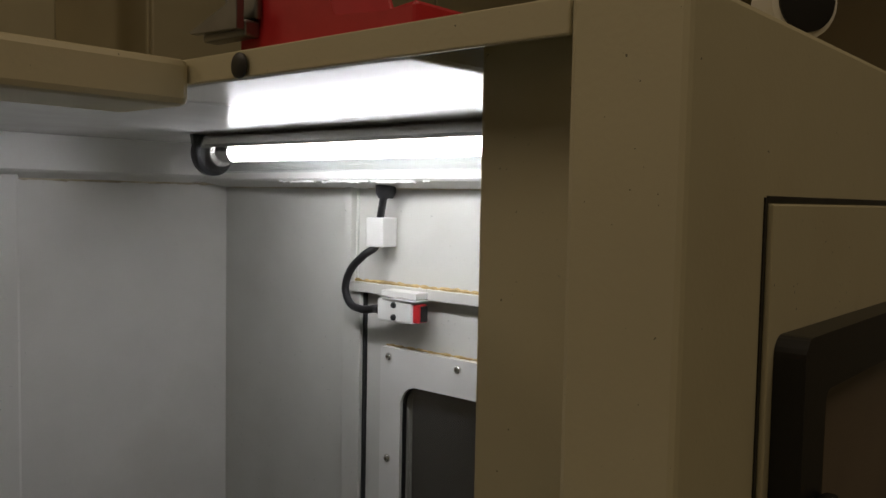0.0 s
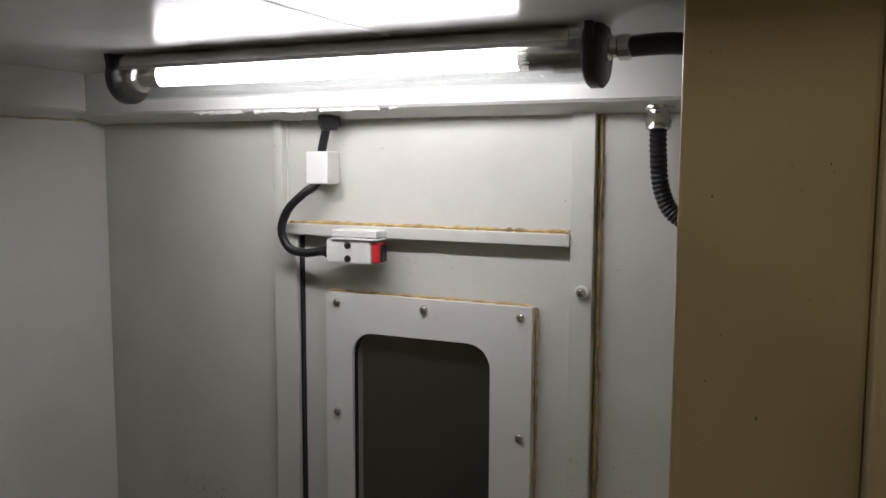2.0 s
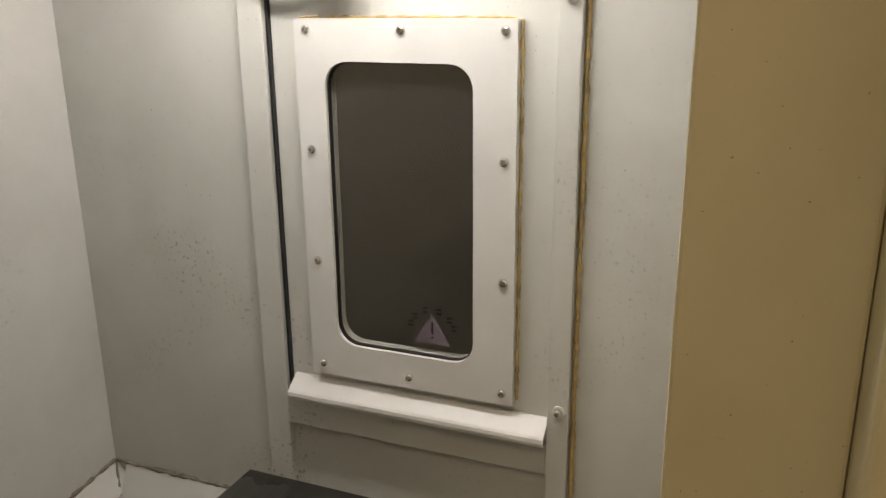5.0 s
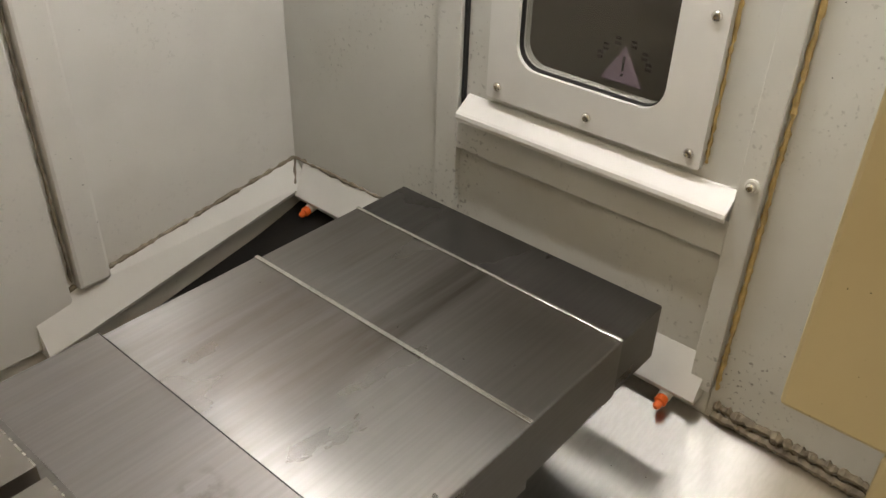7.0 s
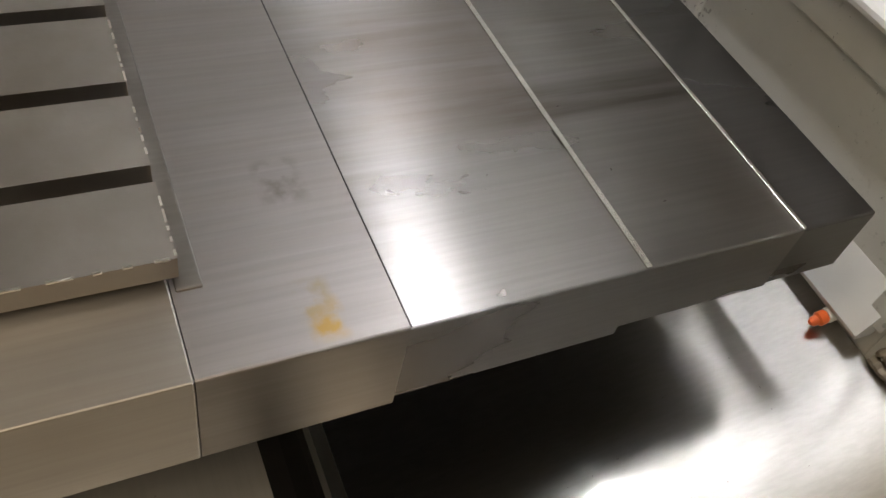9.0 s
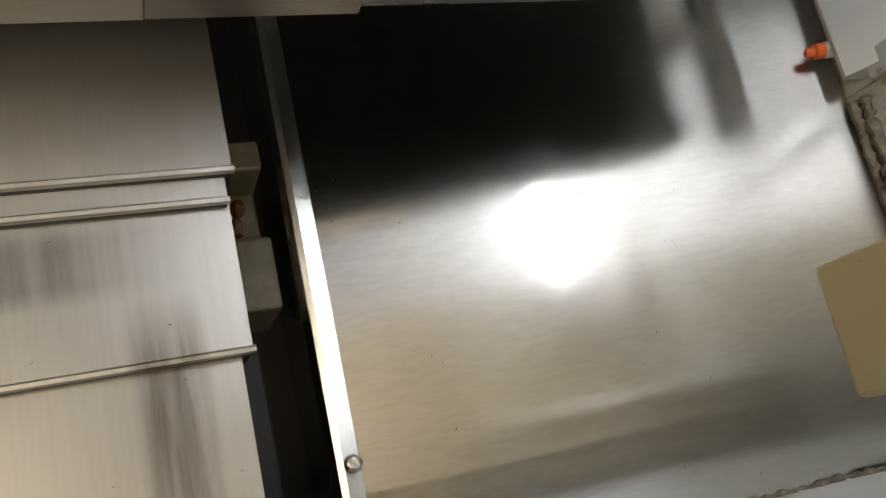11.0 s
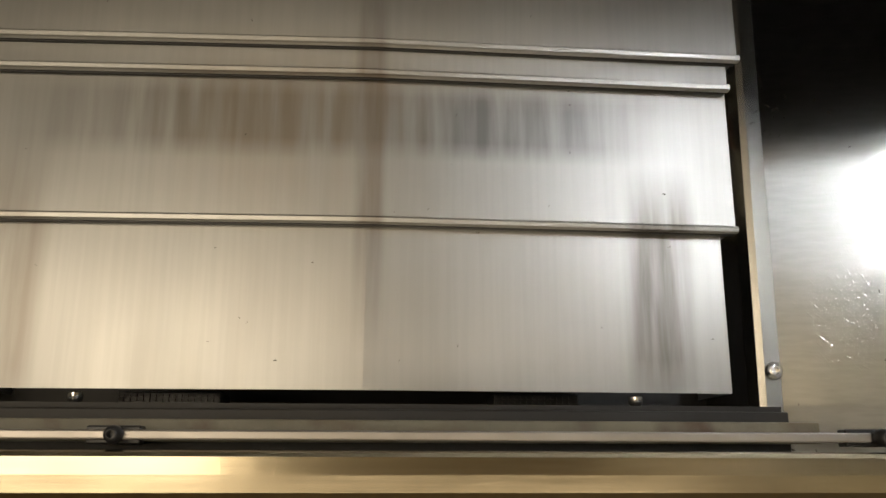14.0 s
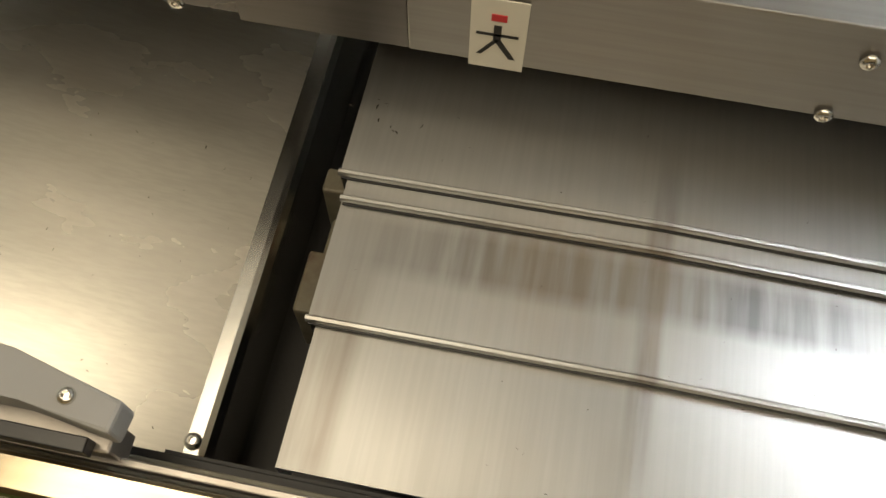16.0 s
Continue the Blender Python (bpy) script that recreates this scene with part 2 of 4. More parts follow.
STEEL_COVER = metal("worn_steel_cover", (0.25, 0.24, 0.235), 0.30, 0.0, drawn=0.9, smear=(0.18, 0.155, 0.135), smear_amount=0.45, scratches=0.12,
                    marks=((0.11, 0.18, -0.005, 0.03, 0.75, (0.10, 0.085, 0.07)), (-0.03, 0.10, 0.06, 0.12, 0.5, (0.16, 0.12, 0.09))),
                    spots=((-0.205, -0.183, 0.022, (0.30, 0.19, 0.05)), (-0.185, -0.165, 0.02, (0.24, 0.20, 0.12))))
STEEL_MATT = metal("matt_steel_cover", (0.26, 0.245, 0.24), 0.42, 0.0, drawn=0.4, smear=(0.25, 0.22, 0.20), smear_amount=0.25, scratches=0.2,
                   spots=((-0.205, -0.178, 0.015, (0.30, 0.19, 0.05)), (-0.208, -0.160, 0.015, (0.24, 0.20, 0.14)), (-0.20, -0.05, 0.02, (0.16, 0.14, 0.13))))
# darker steel for the end plate of the crosswise covers
STEEL_DARK = metal("darker_steel_cover", (0.15, 0.148, 0.15), 0.28, 0.0, smear=(0.09, 0.085, 0.08), smear_amount=0.5, scratches=0.1)
STEEL_SADDLE = metal("satin_steel", (0.38, 0.37, 0.355), 0.40, 0.0, smear=(0.30, 0.26, 0.22), smear_amount=0.3)
STEEL_Y = metal("drawn_steel_cover", (0.46, 0.46, 0.445), 0.35, 90.0, drawn=0.3, brush=0.02, fine=0.03, wave=(3.5, 0.1), haze=(0.5, 0.60, 0.3, "Y"), smear=(0.35, 0.33, 0.30), smear_amount=0.2, scratches=0.15,
                marks=((-0.02, 0.27, 0.0, 0.034, 0.7, (0.14, 0.13, 0.12)), (-0.09, 0.12, 0.002, 0.040, 0.35, (0.18, 0.15, 0.12)), (0.12, 0.09, -0.004, 0.028, 0.4, (0.15, 0.15, 0.16)), (0.002, 0.014, -0.02, 0.16, 0.6, (0.16, 0.13, 0.105)),
                       (0.225, 0.03, -0.13, 0.10, 0.95, (0.13, 0.115, 0.10)), (-0.05, 0.12, -0.01, 0.08, 0.25, (0.42, 0.33, 0.22)), (-0.26, 0.03, -0.13, 0.12, 0.6, (0.22, 0.19, 0.16))))
CREAM_DIRTY = material("dirty_cream_paint", (0.17, 0.155, 0.11), 0.55, grain=0.2, grain_scale=30, stain=(0.08, 0.04, 0.02), stain_amount=0.8, stain_scale=25, bump=0.4)
STRAIN = material("oily_dark_steel_mesh", (0.06, 0.06, 0.06), 0.4, 0.6, grain=0.3, grain_scale=90, bump=0.5)
GREYP = material("dull_grey_paint", (0.27, 0.27, 0.265), 0.6, grain=0.08, grain_scale=4)
CHIP = material("dark_metal_chip", (0.06, 0.05, 0.04), 0.4, 0.6, grain=0.4, grain_scale=200)
CAULK_PALE = material("pale_sealant", (0.55, 0.49, 0.36), 0.6, grain=0.2, grain_scale=60, stain=(0.35, 0.25, 0.12), stain_amount=0.5, stain_scale=14, bump=0.4, bump_scale=120)
RUST = material("rust", (0.10, 0.035, 0.012), 0.6, grain=0.5, grain_scale=80, stain=(0.35, 0.26, 0.14), stain_amount=0.7, stain_scale=40, bump=0.6, bump_scale=200)
CHROME_DARK = material("dull_zinc", (0.25, 0.25, 0.24), 0.4, 1.0, grain=0.1)
SMOKE = material("dusty_brown_pane", (0.16, 0.12, 0.085), 0.3, grain=0.15, grain_scale=10, bump=0.05)
IRON = material("ground_cast_iron", (0.30, 0.28, 0.26), 0.38, 0.9, grain=0.08, grain_scale=25, stain=(0.2, 0.17, 0.13), stain_amount=0.4, stain_scale=9, bump=0.15, bump_scale=150, rough_var=0.05)
BLACK = material("black_plastic", (0.012, 0.012, 0.013), 0.38, grain=0.1, bump=0.1)
# near black of the pit, also put on parts to stand for shade
PIT_AND_SHADE = material("near_black_casting_and_shade", (0.007, 0.006, 0.005), 0.55, grain=0.3, grain_scale=20, stain=(0.02, 0.016, 0.01), stain_amount=0.5, stain_scale=18, bump=0.3)
CHROME = material("bright_zinc", (0.72, 0.70, 0.66), 0.22, 1.0, grain=0.05)
ORANGE = material("orange_plastic", (0.75, 0.13, 0.02), 0.4, grain=0.06)
RED = material("red_plastic", (0.55, 0.025, 0.03), 0.4, grain=0.06)
WHITE = material("white_plastic", (0.75, 0.75, 0.72), 0.4, grain=0.03)
CAULK = material("yellowed_sealant", (0.52, 0.38, 0.16), 0.6, grain=0.25, grain_scale=60, stain=(0.10, 0.06, 0.02), stain_amount=0.9, stain_scale=14, bump=0.5, bump_scale=120)
CAULK_DARK = material("grimy_sealant", (0.22, 0.19, 0.14), 0.65, grain=0.35, grain_scale=70, stain=(0.05, 0.04, 0.03), stain_amount=0.9, stain_scale=20, bump=0.6, bump_scale=120)
GREEN = material("green_floor_paint", (0.085, 0.12, 0.04), 0.42, grain=0.45, grain_scale=9, stain=(0.022, 0.013, 0.008), stain_amount=0.95, stain_scale=9, stain_start=0.56, stain_edge=0.61, bump=0.2, bump_scale=60, rough_var=0.1)
SHOP = material("shop_wall_paint", (0.50, 0.42, 0.27), 0.7, grain=0.05, grain_scale=3, stain=(0.36, 0.28, 0.15), stain_amount=0.3, stain_scale=2, bump=0.2)
TUBE = glowing("fluorescent_tube", (0.97, 0.98, 0.99), 60.0)
CLEAR = thin_glass("clear_acrylic", (0.88, 0.89, 0.89), 0.06, 0.006)
PANE = thin_glass("window_pane", (0.80, 0.81, 0.80), 0.10, 0.03)
PAPER = material("sticker_paper", (0.72, 0.70, 0.62), 0.55, grain=0.04)
INK = material("black_ink", (0.015, 0.015, 0.015), 0.6)
PINK = material("faded_pink_print", (0.34, 0.25, 0.32), 0.6, grain=0.1)

# ---- building helpers ----


def base_of(ob):
    """Where a thing or part has its origin."""
    at = Vector()
    while ob:
        at += ob.matrix_basis.translation
        ob = ob.parent
    return at


def part(name, bm, mat, parent=None, label="", smooth=False, m=None):
    """One mesh object from a bmesh in world places; with m the bmesh is local to that pose under its parent."""
    me = bpy.data.meshes.new(name)
    bmesh.ops.recalc_face_normals(bm, faces=bm.faces)
    if parent and not m:
        bmesh.ops.translate(bm, verts=bm.verts, vec=-base_of(parent))
    bm.to_mesh(me)
    bm.free()
    me.materials.append(mat)
    if smooth:
        me.polygons.foreach_set("use_smooth", [True] * len(me.polygons))
        me.set_sharp_from_angle(angle=radians(45))
    ob = new(name, me)
    if parent:
        ob.parent = parent
    if m:
        ob.matrix_basis = m
    if label:
        ob["label"] = label
    return ob


def thing(name, label, category, at=(0, 0, 0), group="", kind=""):
    ob = new(name)
    ob.empty_display_size = 0.02
    ob.location = at
    return tagged(ob, label, category, group, kind)


def box(bm, lo, hi, bevel=0.0015, seg=2):
    """A box from corner to corner with rounded edges."""
    c = [(a + b) / 2 for a, b in zip(lo, hi)]
    s = [abs(b - a) for a, b in zip(lo, hi)]
    made = bmesh.ops.create_cube(bm, size=1, matrix=Matrix.LocRotScale(c, None, s))
    if bevel:
        edges = {e for v in made["verts"] for e in v.link_edges}
        bmesh.ops.bevel(bm, geom=list(edges), offset=min(bevel, min(s) * 0.3), segments=seg, affect="EDGES", profile=0.5)
    return bm


def boxed(*boxes, bevel=0.0015):
    bm = bmesh.new()
    for lo, hi in boxes:
        box(bm, lo, hi, bevel)
    return bm


def prism(bm, outline, lo, hi, axis="x", bevel=0.0, seg=2):
    """A flat outline, given in the two other axes in order, drawn out along an axis."""
    def put(a, b, c):
        return {"x": (c, a, b), "y": (a, c, b), "z": (a, b, c)}[axis]
    bottom = [bm.verts.new(put(a, b, lo)) for a, b in outline]
    top = [bm.verts.new(put(a, b, hi)) for a, b in outline]
    faces = [bm.faces.new(bottom), bm.faces.new(top[::-1])]
    n = len(outline)
    for i in range(n):
        faces.append(bm.faces.new((bottom[i], top[i], top[(i + 1) % n], bottom[(i + 1) % n])))
    if bevel:
        edges = {e for f in faces for e in f.edges}
        bmesh.ops.bevel(bm, geom=list(edges), offset=bevel, segments=seg, affect="EDGES", profile=0.5)
    return bm


def round_rect(a0, b0, a1, b1, r, n=6):
    pts = []
    for (ca, cb, start) in ((a1 - r, b1 - r, 0), (a0 + r, b1 - r, 90), (a0 + r, b0 + r, 180), (a1 - r, b0 + r, 270)):
        pts += [(ca + r * math.cos(radians(start + 90 * i / n)), cb + r * math.sin(radians(start + 90 * i / n))) for i in range(n + 1)]
    return pts


def ring_plate(bm, outer, inner, lo, hi, axis="x"):
    """A plate with one opening: outer and inner outlines of equal length."""
    def put(a, b, c):
        return {"x": (c, a, b), "y": (a, c, b), "z": (a, b, c)}[axis]
    rings = [[bm.verts.new(put(a, b, c)) for a, b in o] for o in (outer, inner) for c in (lo, hi)]
    n = len(outer)
    for i in range(n):
        j = (i + 1) % n
        for p, q in ((0, 1), (3, 2), (2, 0), (1, 3)):
            bm.faces.new((rings[p][i], rings[p][j], rings[q][j], rings[q][i]))
    return bm


def lathe(bm, profile, m, n=20):
    """A turned body: (radius, height) pairs round the z axis of m."""
    rings = []
    for r, h in profile:
        rings.append([bm.verts.new(m @ Vector((r * math.cos(2 * math.pi * i / n), r * math.sin(2 * math.pi * i / n), h))) for i in range(n)])
    for a, b in zip(rings, rings[1:]):
        for i in range(n):
            bm.faces.new((a[i], a[(i + 1) % n], b[(i + 1) % n], b[i]))
    bm.faces.new(rings[0][::-1])
    bm.faces.new(rings[-1])
    return bm


def hose(bm, points, radius, n=10, steps=8, ribs=0.0):
    """A round hose through the points, smooth; ribs: how deep its corrugation is."""
    pts = [Vector(p) for p in points]
    line = []
    for i in range(len(pts) - 1):
        p0, p1, p2, p3 = pts[max(i - 1, 0)], pts[i], pts[i + 1], pts[min(i + 2, len(pts) - 1)]
        for k in range(steps):
            t = k / steps
            line.append(0.5 * (2 * p1 + (p2 - p0) * t + (2 * p0 - 5 * p1 + 4 * p2 - p3) * t * t + (3 * p1 - p0 - 3 * p2 + p3) * t ** 3))
    line.append(pts[-1])
    rings, up = [], Vector((0.3, 0.5, 0.8))
    for i, p in enumerate(line):
        d = (line[min(i + 1, len(line) - 1)] - line[max(i - 1, 0)]).normalized()
        a = d.cross(up).normalized()
        b = d.cross(a)
        r = radius - (ribs if i % 2 else 0)
        rings.append([bm.verts.new(p + r * (a * math.cos(2 * math.pi * k / n) + b * math.sin(2 * math.pi * k / n))) for k in range(n)])
    for a, b in zip(rings, rings[1:]):
        for i in range(n):
            bm.faces.new((a[i], a[(i + 1) % n], b[(i + 1) % n], b[i]))
    bm.faces.new(rings[0][::-1])
    bm.faces.new(rings[-1])
    return bm


def bead(bm, a, b, radius, seed, step=0.008, wobble=0.5):
    """An uneven run of sealant between two points."""
    rnd = random.Random(seed)
    a, b = Vector(a), Vector(b)
    n = max(2, int((b - a).length / step))
    d = (b - a).normalized()
    u = d.orthogonal().normalized()
    v = d.cross(u)
    rings = []
    for i in range(n + 1):
        r = radius * (1 + wobble * (rnd.random() - 0.5) * 2)
        c = a.lerp(b, i / n) + (u * (rnd.random() - 0.5) + v * (rnd.random() - 0.5)) * radius * 0.5
        rings.append([bm.verts.new(c + r * (u * math.cos(k * math.pi / 3) + v * math.sin(k * math.pi / 3))) for k in range(6)])
    for p, q in zip(rings, rings[1:]):
        for i in range(6):
            bm.faces.new((p[i], p[(i + 1) % 6], q[(i + 1) % 6], q[i]))
    return bm


def screw_mesh(r, h):
    """A button-head socket screw, its axis along z, with a hexagon socket."""
    bm = bmesh.new()
    prof = [(r, 0), (r, h * 0.25), (r * 0.93, h * 0.6), (r * 0.75, h * 0.88), (r * 0.5, h)]
    n = 18
    rings = [[bm.verts.new((rr * math.cos(2 * math.pi * i / n), rr * math.sin(2 * math.pi * i / n), hh)) for i in range(n)] for rr, hh in prof]
    rings.append([bm.verts.new((r * 0.42 * math.cos(2 * math.pi * i / n), r * 0.42 * math.sin(2 * math.pi * i / n), h)) for i in range(n)])
    rings.append([bm.verts.new((r * 0.40 * math.cos(2 * math.pi * i / n), r * 0.40 * math.sin(2 * math.pi * i / n), h * 0.35)) for i in range(n)])
    for a, b in zip(rings, rings[1:]):
        for i in range(n):
            bm.faces.new((a[i], a[(i + 1) % n], b[(i + 1) % n], b[i]))
    bm.faces.new(rings[-1])
    bm.faces.new(rings[0][::-1])
    return bm


SCREWS = {}


def screw(at, towards, r, h, parent, mat=CHROME, name="screw", label=""):
    """A screw at a place, its head facing a way; alike ones share their mesh."""
    key = (r, h, mat.name)
    m = Vector(towards).to_track_quat("Z", "Y").to_matrix().to_4x4()
    m.translation = Vector(at) - base_of(parent)
    if key not in SCREWS:
        ob = part(name, screw_mesh(r, h), mat, parent, label, True, m)
        SCREWS[key] = ob.data
    else:
        ob = new(name, SCREWS[key])
        ob.parent = parent
        ob.matrix_basis = m
        if label:
            ob["label"] = label
    return ob


def setting(name, bm, mat, label="", category="", smooth=False):
    return tagged(part(name, bm, mat, None, label, smooth), label, category, "", "structure")

# ---- the workshop round the machine ----
FLOOR_Z = -1.0
setting("ground", boxed(((-6, -6, FLOOR_Z - 0.1), (6, 6, FLOOR_Z)), bevel=0), GREEN, "green painted workshop floor with dark oil stains", "floor")
setting("wall_north", boxed(((-6, 2.6, FLOOR_Z), (6, 2.7, 2.4)), bevel=0), SHOP, "plain yellowish workshop wall", "wall")
setting("wall_south", boxed(((-6, -4.1, FLOOR_Z), (6, -4.0, 2.4)), bevel=0), SHOP, "plain yellowish workshop wall", "wall")
setting("wall_west", boxed(((-4.1, -4, FLOOR_Z), (-4.0, 2.6, 2.4)), bevel=0), SHOP, "plain yellowish workshop wall", "wall")
setting("wall_east", boxed(((3.0, -4, FLOOR_Z), (3.1, 2.6, 2.4)), bevel=0), SHOP, "plain yellowish workshop wall", "wall")
setting("ceiling", boxed(((-4, -4, 2.4), (3, 2.6, 2.5)), bevel=0), SHOP, "plain yellowish workshop ceiling", "ceiling")

# ---- the machine's enclosure ----
WX, NY, CZ = 0.02, 0.450, 0.803          # inner faces: east wall, north wall, ceiling
MIDX = -0.93                              # the machine's middle
WESTX = 2 * MIDX - WX
D0, D1 = -0.34, 0.09                      # the side door's opening, in y

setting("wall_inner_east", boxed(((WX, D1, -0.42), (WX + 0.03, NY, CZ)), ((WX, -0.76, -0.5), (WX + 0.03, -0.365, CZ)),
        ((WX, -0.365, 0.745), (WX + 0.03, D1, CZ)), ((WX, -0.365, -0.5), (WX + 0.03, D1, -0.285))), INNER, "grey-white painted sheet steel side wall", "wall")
setting("wall_inner_north", boxed(((WESTX - 0.03, NY, -0.6), (WX + 0.03, NY + 0.03, CZ + 0.02))), INNER_LIT, "grey-white painted sheet steel back wall", "wall")
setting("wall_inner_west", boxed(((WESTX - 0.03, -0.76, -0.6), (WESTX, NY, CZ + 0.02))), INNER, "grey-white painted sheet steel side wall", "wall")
setting("ceiling_machine", boxed(((-0.5255, -0.535, CZ), (WX + 0.03, -0.2, CZ + 0.0175)), ((WESTX, -0.2, CZ), (WX + 0.03, NY + 0.03, CZ + 0.02)), bevel=0.003), INNER_ROOF, "white painted sheet steel roof over the work space", "ceiling")
# folded soffit along the top of the walls
bm = bmesh.new()
prism(bm, [(WX, 0.730), (-0.050, 0.7405), (-0.055, 0.744), (-0.055, CZ), (WX, CZ)], -0.70, NY, "y")
setting("trim_soffit_east", bm, INNER_CLEAN, "folded white steel soffit under the roof", "trim")
bm = bmesh.new()
prism(bm, [(NY, 0.735), (NY - 0.040, 0.745), (NY - 0.045, 0.749), (NY - 0.045, CZ), (NY, CZ)], -0.405, -0.055, "x")
setting("trim_soffit_north", bm, INNER_CLEAN, "folded white steel soffit under the roof", "trim")
bm = bmesh.new()
bead(bm, (0.016, 0.43, 0.7305), (0.016, 0.11, 0.7305), 0.0016, 1)
bead(bm, (0.016, 0.06, 0.7305), (0.016, -0.335, 0.7305), 0.0016, 2)
bead(bm, (0.016, -0.375, 0.7305), (0.016, -0.6, 0.7305), 0.0016, 22)
bead(bm, (-0.38, NY - 0.003, 0.735), (0.0, NY - 0.003, 0.735), 0.002, 3)
bead(bm, (-0.0555, NY - 0.046, 0.75), (-0.0555, NY - 0.046, 0.81), 0.0015, 23)
setting("trim_sealant_top", bm, CAULK_PALE, "yellowed sealant bead under the roof soffit", "sealant")
bm = bmesh.new()
for a, b, q in ((0.20, 0.115, 4), (0.095, -0.005, 5), (-0.012, -0.10, 6), (-0.115, -0.125, 7)):
    bead(bm, (-0.050, a, 0.7395), (-0.050, b, 0.7395), 0.0022, q, 0.006, 0.6)
setting("trim_drips", bm, WHITE, "dried white paint drips along the soffit", "drip")

# post in the north wall, a folded channel
setting("trim_north_post", boxed(((-0.414, NY - 0.022, -0.325), (-0.362, NY, 0.75)), bevel=0.006), INNER_LIT, "folded grey-white steel post in the back wall", "post")
setting("trim_north_panel", boxed(((-1.5, NY - 0.012, -0.40), (-0.425, NY, 0.75)), bevel=0.004), INNER_LIT, "grey-white painted back panel", "panel")
bm = bmesh.new()
bead(bm, (-0.4195, NY - 0.010, -0.31), (-0.4195, NY - 0.010, 0.74), 0.0022, 8)
bead(bm, (-0.359, NY - 0.002, -0.29), (-0.359, NY - 0.002, 0.74), 0.0012, 9)
setting("trim_post_seam", bm, CAULK_DARK, "grimy sealant along the post", "sealant")

# white skirt at the foot of the walls
bm = bmesh.new()
# it falls to the west with the drip pan under it
ends = [[bm.verts.new((x, NY - d, top - drop)) for d, drop in ((0, 0.002), (0.004, 0), (0.032, h), (0.029, h + 0.007), (0, h + 0.007))] for x, top, h in ((-0.485, -0.334, 0.068), (WX, -0.266, 0.044))]
for k in range(5):
    bm.faces.new((ends[0][k], ends[0][(k + 1) % 5], ends[1][(k + 1) % 5], ends[1][k]))
bm.faces.new(ends[0])
bm.faces.new(ends[1])
setting("trim_skirt_north", bm, INNER_CLEAN, "sloping white skirt at the foot of the back wall", "skirt")
bm = bmesh.new()
prism(bm, [(WX, -0.268), (WX - 0.004, -0.266), (WX - 0.03, -0.324), (WX - 0.027, -0.331), (WX, -0.331)], -0.355, NY - 0.03, "y")
setting("trim_skirt_east", bm, INNER_CLEAN, "sloping white skirt at the foot of the side wall", "skirt")
bm = bmesh.new()
bead(bm, (-0.48, NY - 0.004, -0.333), (WX - 0.004, NY - 0.004, -0.266), 0.003, 10)
bead(bm, (WX - 0.004, NY - 0.006, -0.266), (WX - 0.004, 0.1, -0.266), 0.003, 11)
bead(bm, (WX - 0.004, NY - 0.006, -0.266), (WX - 0.03, NY - 0.03, -0.318), 0.003, 12)
bead(bm, (WX - 0.003, -0.374, -0.334), (WX - 0.003, -0.74, -0.344), 0.0065, 13, 0.004, 0.45)
bead(bm, (-0.44, -0.740, -0.466), (-0.12, -0.740, -0.404), 0.003, 33, 0.005, 0.7)
bead(bm, (-0.12, -0.740, -0.404), (0.0, -0.740, -0.352), 0.003, 34, 0.005, 0.7)
bead(bm, (WX - 0.006, -0.374, -0.347), (WX - 0.006, -0.74, -0.358), 0.006, 35, 0.004, 0.25)
setting("trim_sealant_foot", bm, CAULK_DARK, "grimy grey sealant at the foot of the walls", "sealant")

# posts of the side door
setting("trim_door_post_north", boxed(((0.006, 0.068, -0.345), (WX + 0.01, 0.108, 0.575)), ((0.008, 0.093, 0.575), (WX + 0.01, 0.108, 0.745))), INNER, "grey-white steel door post", "post")
setting("trim_door_post_south", boxed(((0.004, -0.367, -0.31), (WX + 0.01, -0.338, 0.745))), INNER, "grey-white steel door post", "post")
bm = bmesh.new()
bead(bm, (WX - 0.003, -0.3715, 0.74), (WX - 0.003, -0.3715, -0.31), 0.003, 14, 0.006, 0.35)
setting("trim_sealant_post", bm, CAULK, "yellow-brown old sealant along the door post", "sealant")
setting("trim_head_rail", boxed(((0.0, -0.338, 0.568), (WX + 0.01, 0.085, 0.584))), INNER, "grey-white steel rail over the side door", "rail")
bm = bmesh.new()
bead(bm, (0.008, -0.336, 0.586), (0.008, 0.08, 0.586), 0.0026, 15, 0.006, 0.6)
setting("trim_sealant_rail", bm, CAULK, "yellowed sealant on the rail", "sealant")
setting("wall_over_door", boxed(((WX + 0.004, -0.34, 0.575), (WX + 0.03, 0.1, 0.746))), INNER, "grey-white panel over the side door", "panel")
setting("wall_under_door", boxed(((WX - 0.003, -0.34, -0.30), (WX + 0.03, 0.075, -0.098))), INNER, "grey-white panel under the side door", "panel")
setting("trim_under_rail", boxed(((0.006, -0.338, -0.112), (WX + 0.012, 0.068, -0.066))), INNER, "narrow steel rail under the side door", "rail")

# ---- side door with its window ----
door = thing("side_door", "closed grey-white steel side door with a screwed window frame", "door", (0.02, -0.14, -0.09))
bm = bmesh.new()
outer, inner = round_rect(-0.335, -0.092, 0.062, 0.566, 0.004), round_rect(-0.234, 0.034, -0.024, 0.436, 0.03)
ring_plate(bm, outer, inner, 0.018, 0.034)
part("leaf", bm, INNER, door)
bm = bmesh.new()
outer, inner = round_rect(-0.290, -0.017, 0.018, 0.488, 0.003), round_rect(-0.2335, 0.034, -0.025, 0.434, 0.032)
ring_plate(bm, outer, inner, 0.004, 0.0178)
frame_ob = part("window_frame", bm, INNER_CLEAN, door, "grey-white screwed window frame")
bm = bmesh.new()
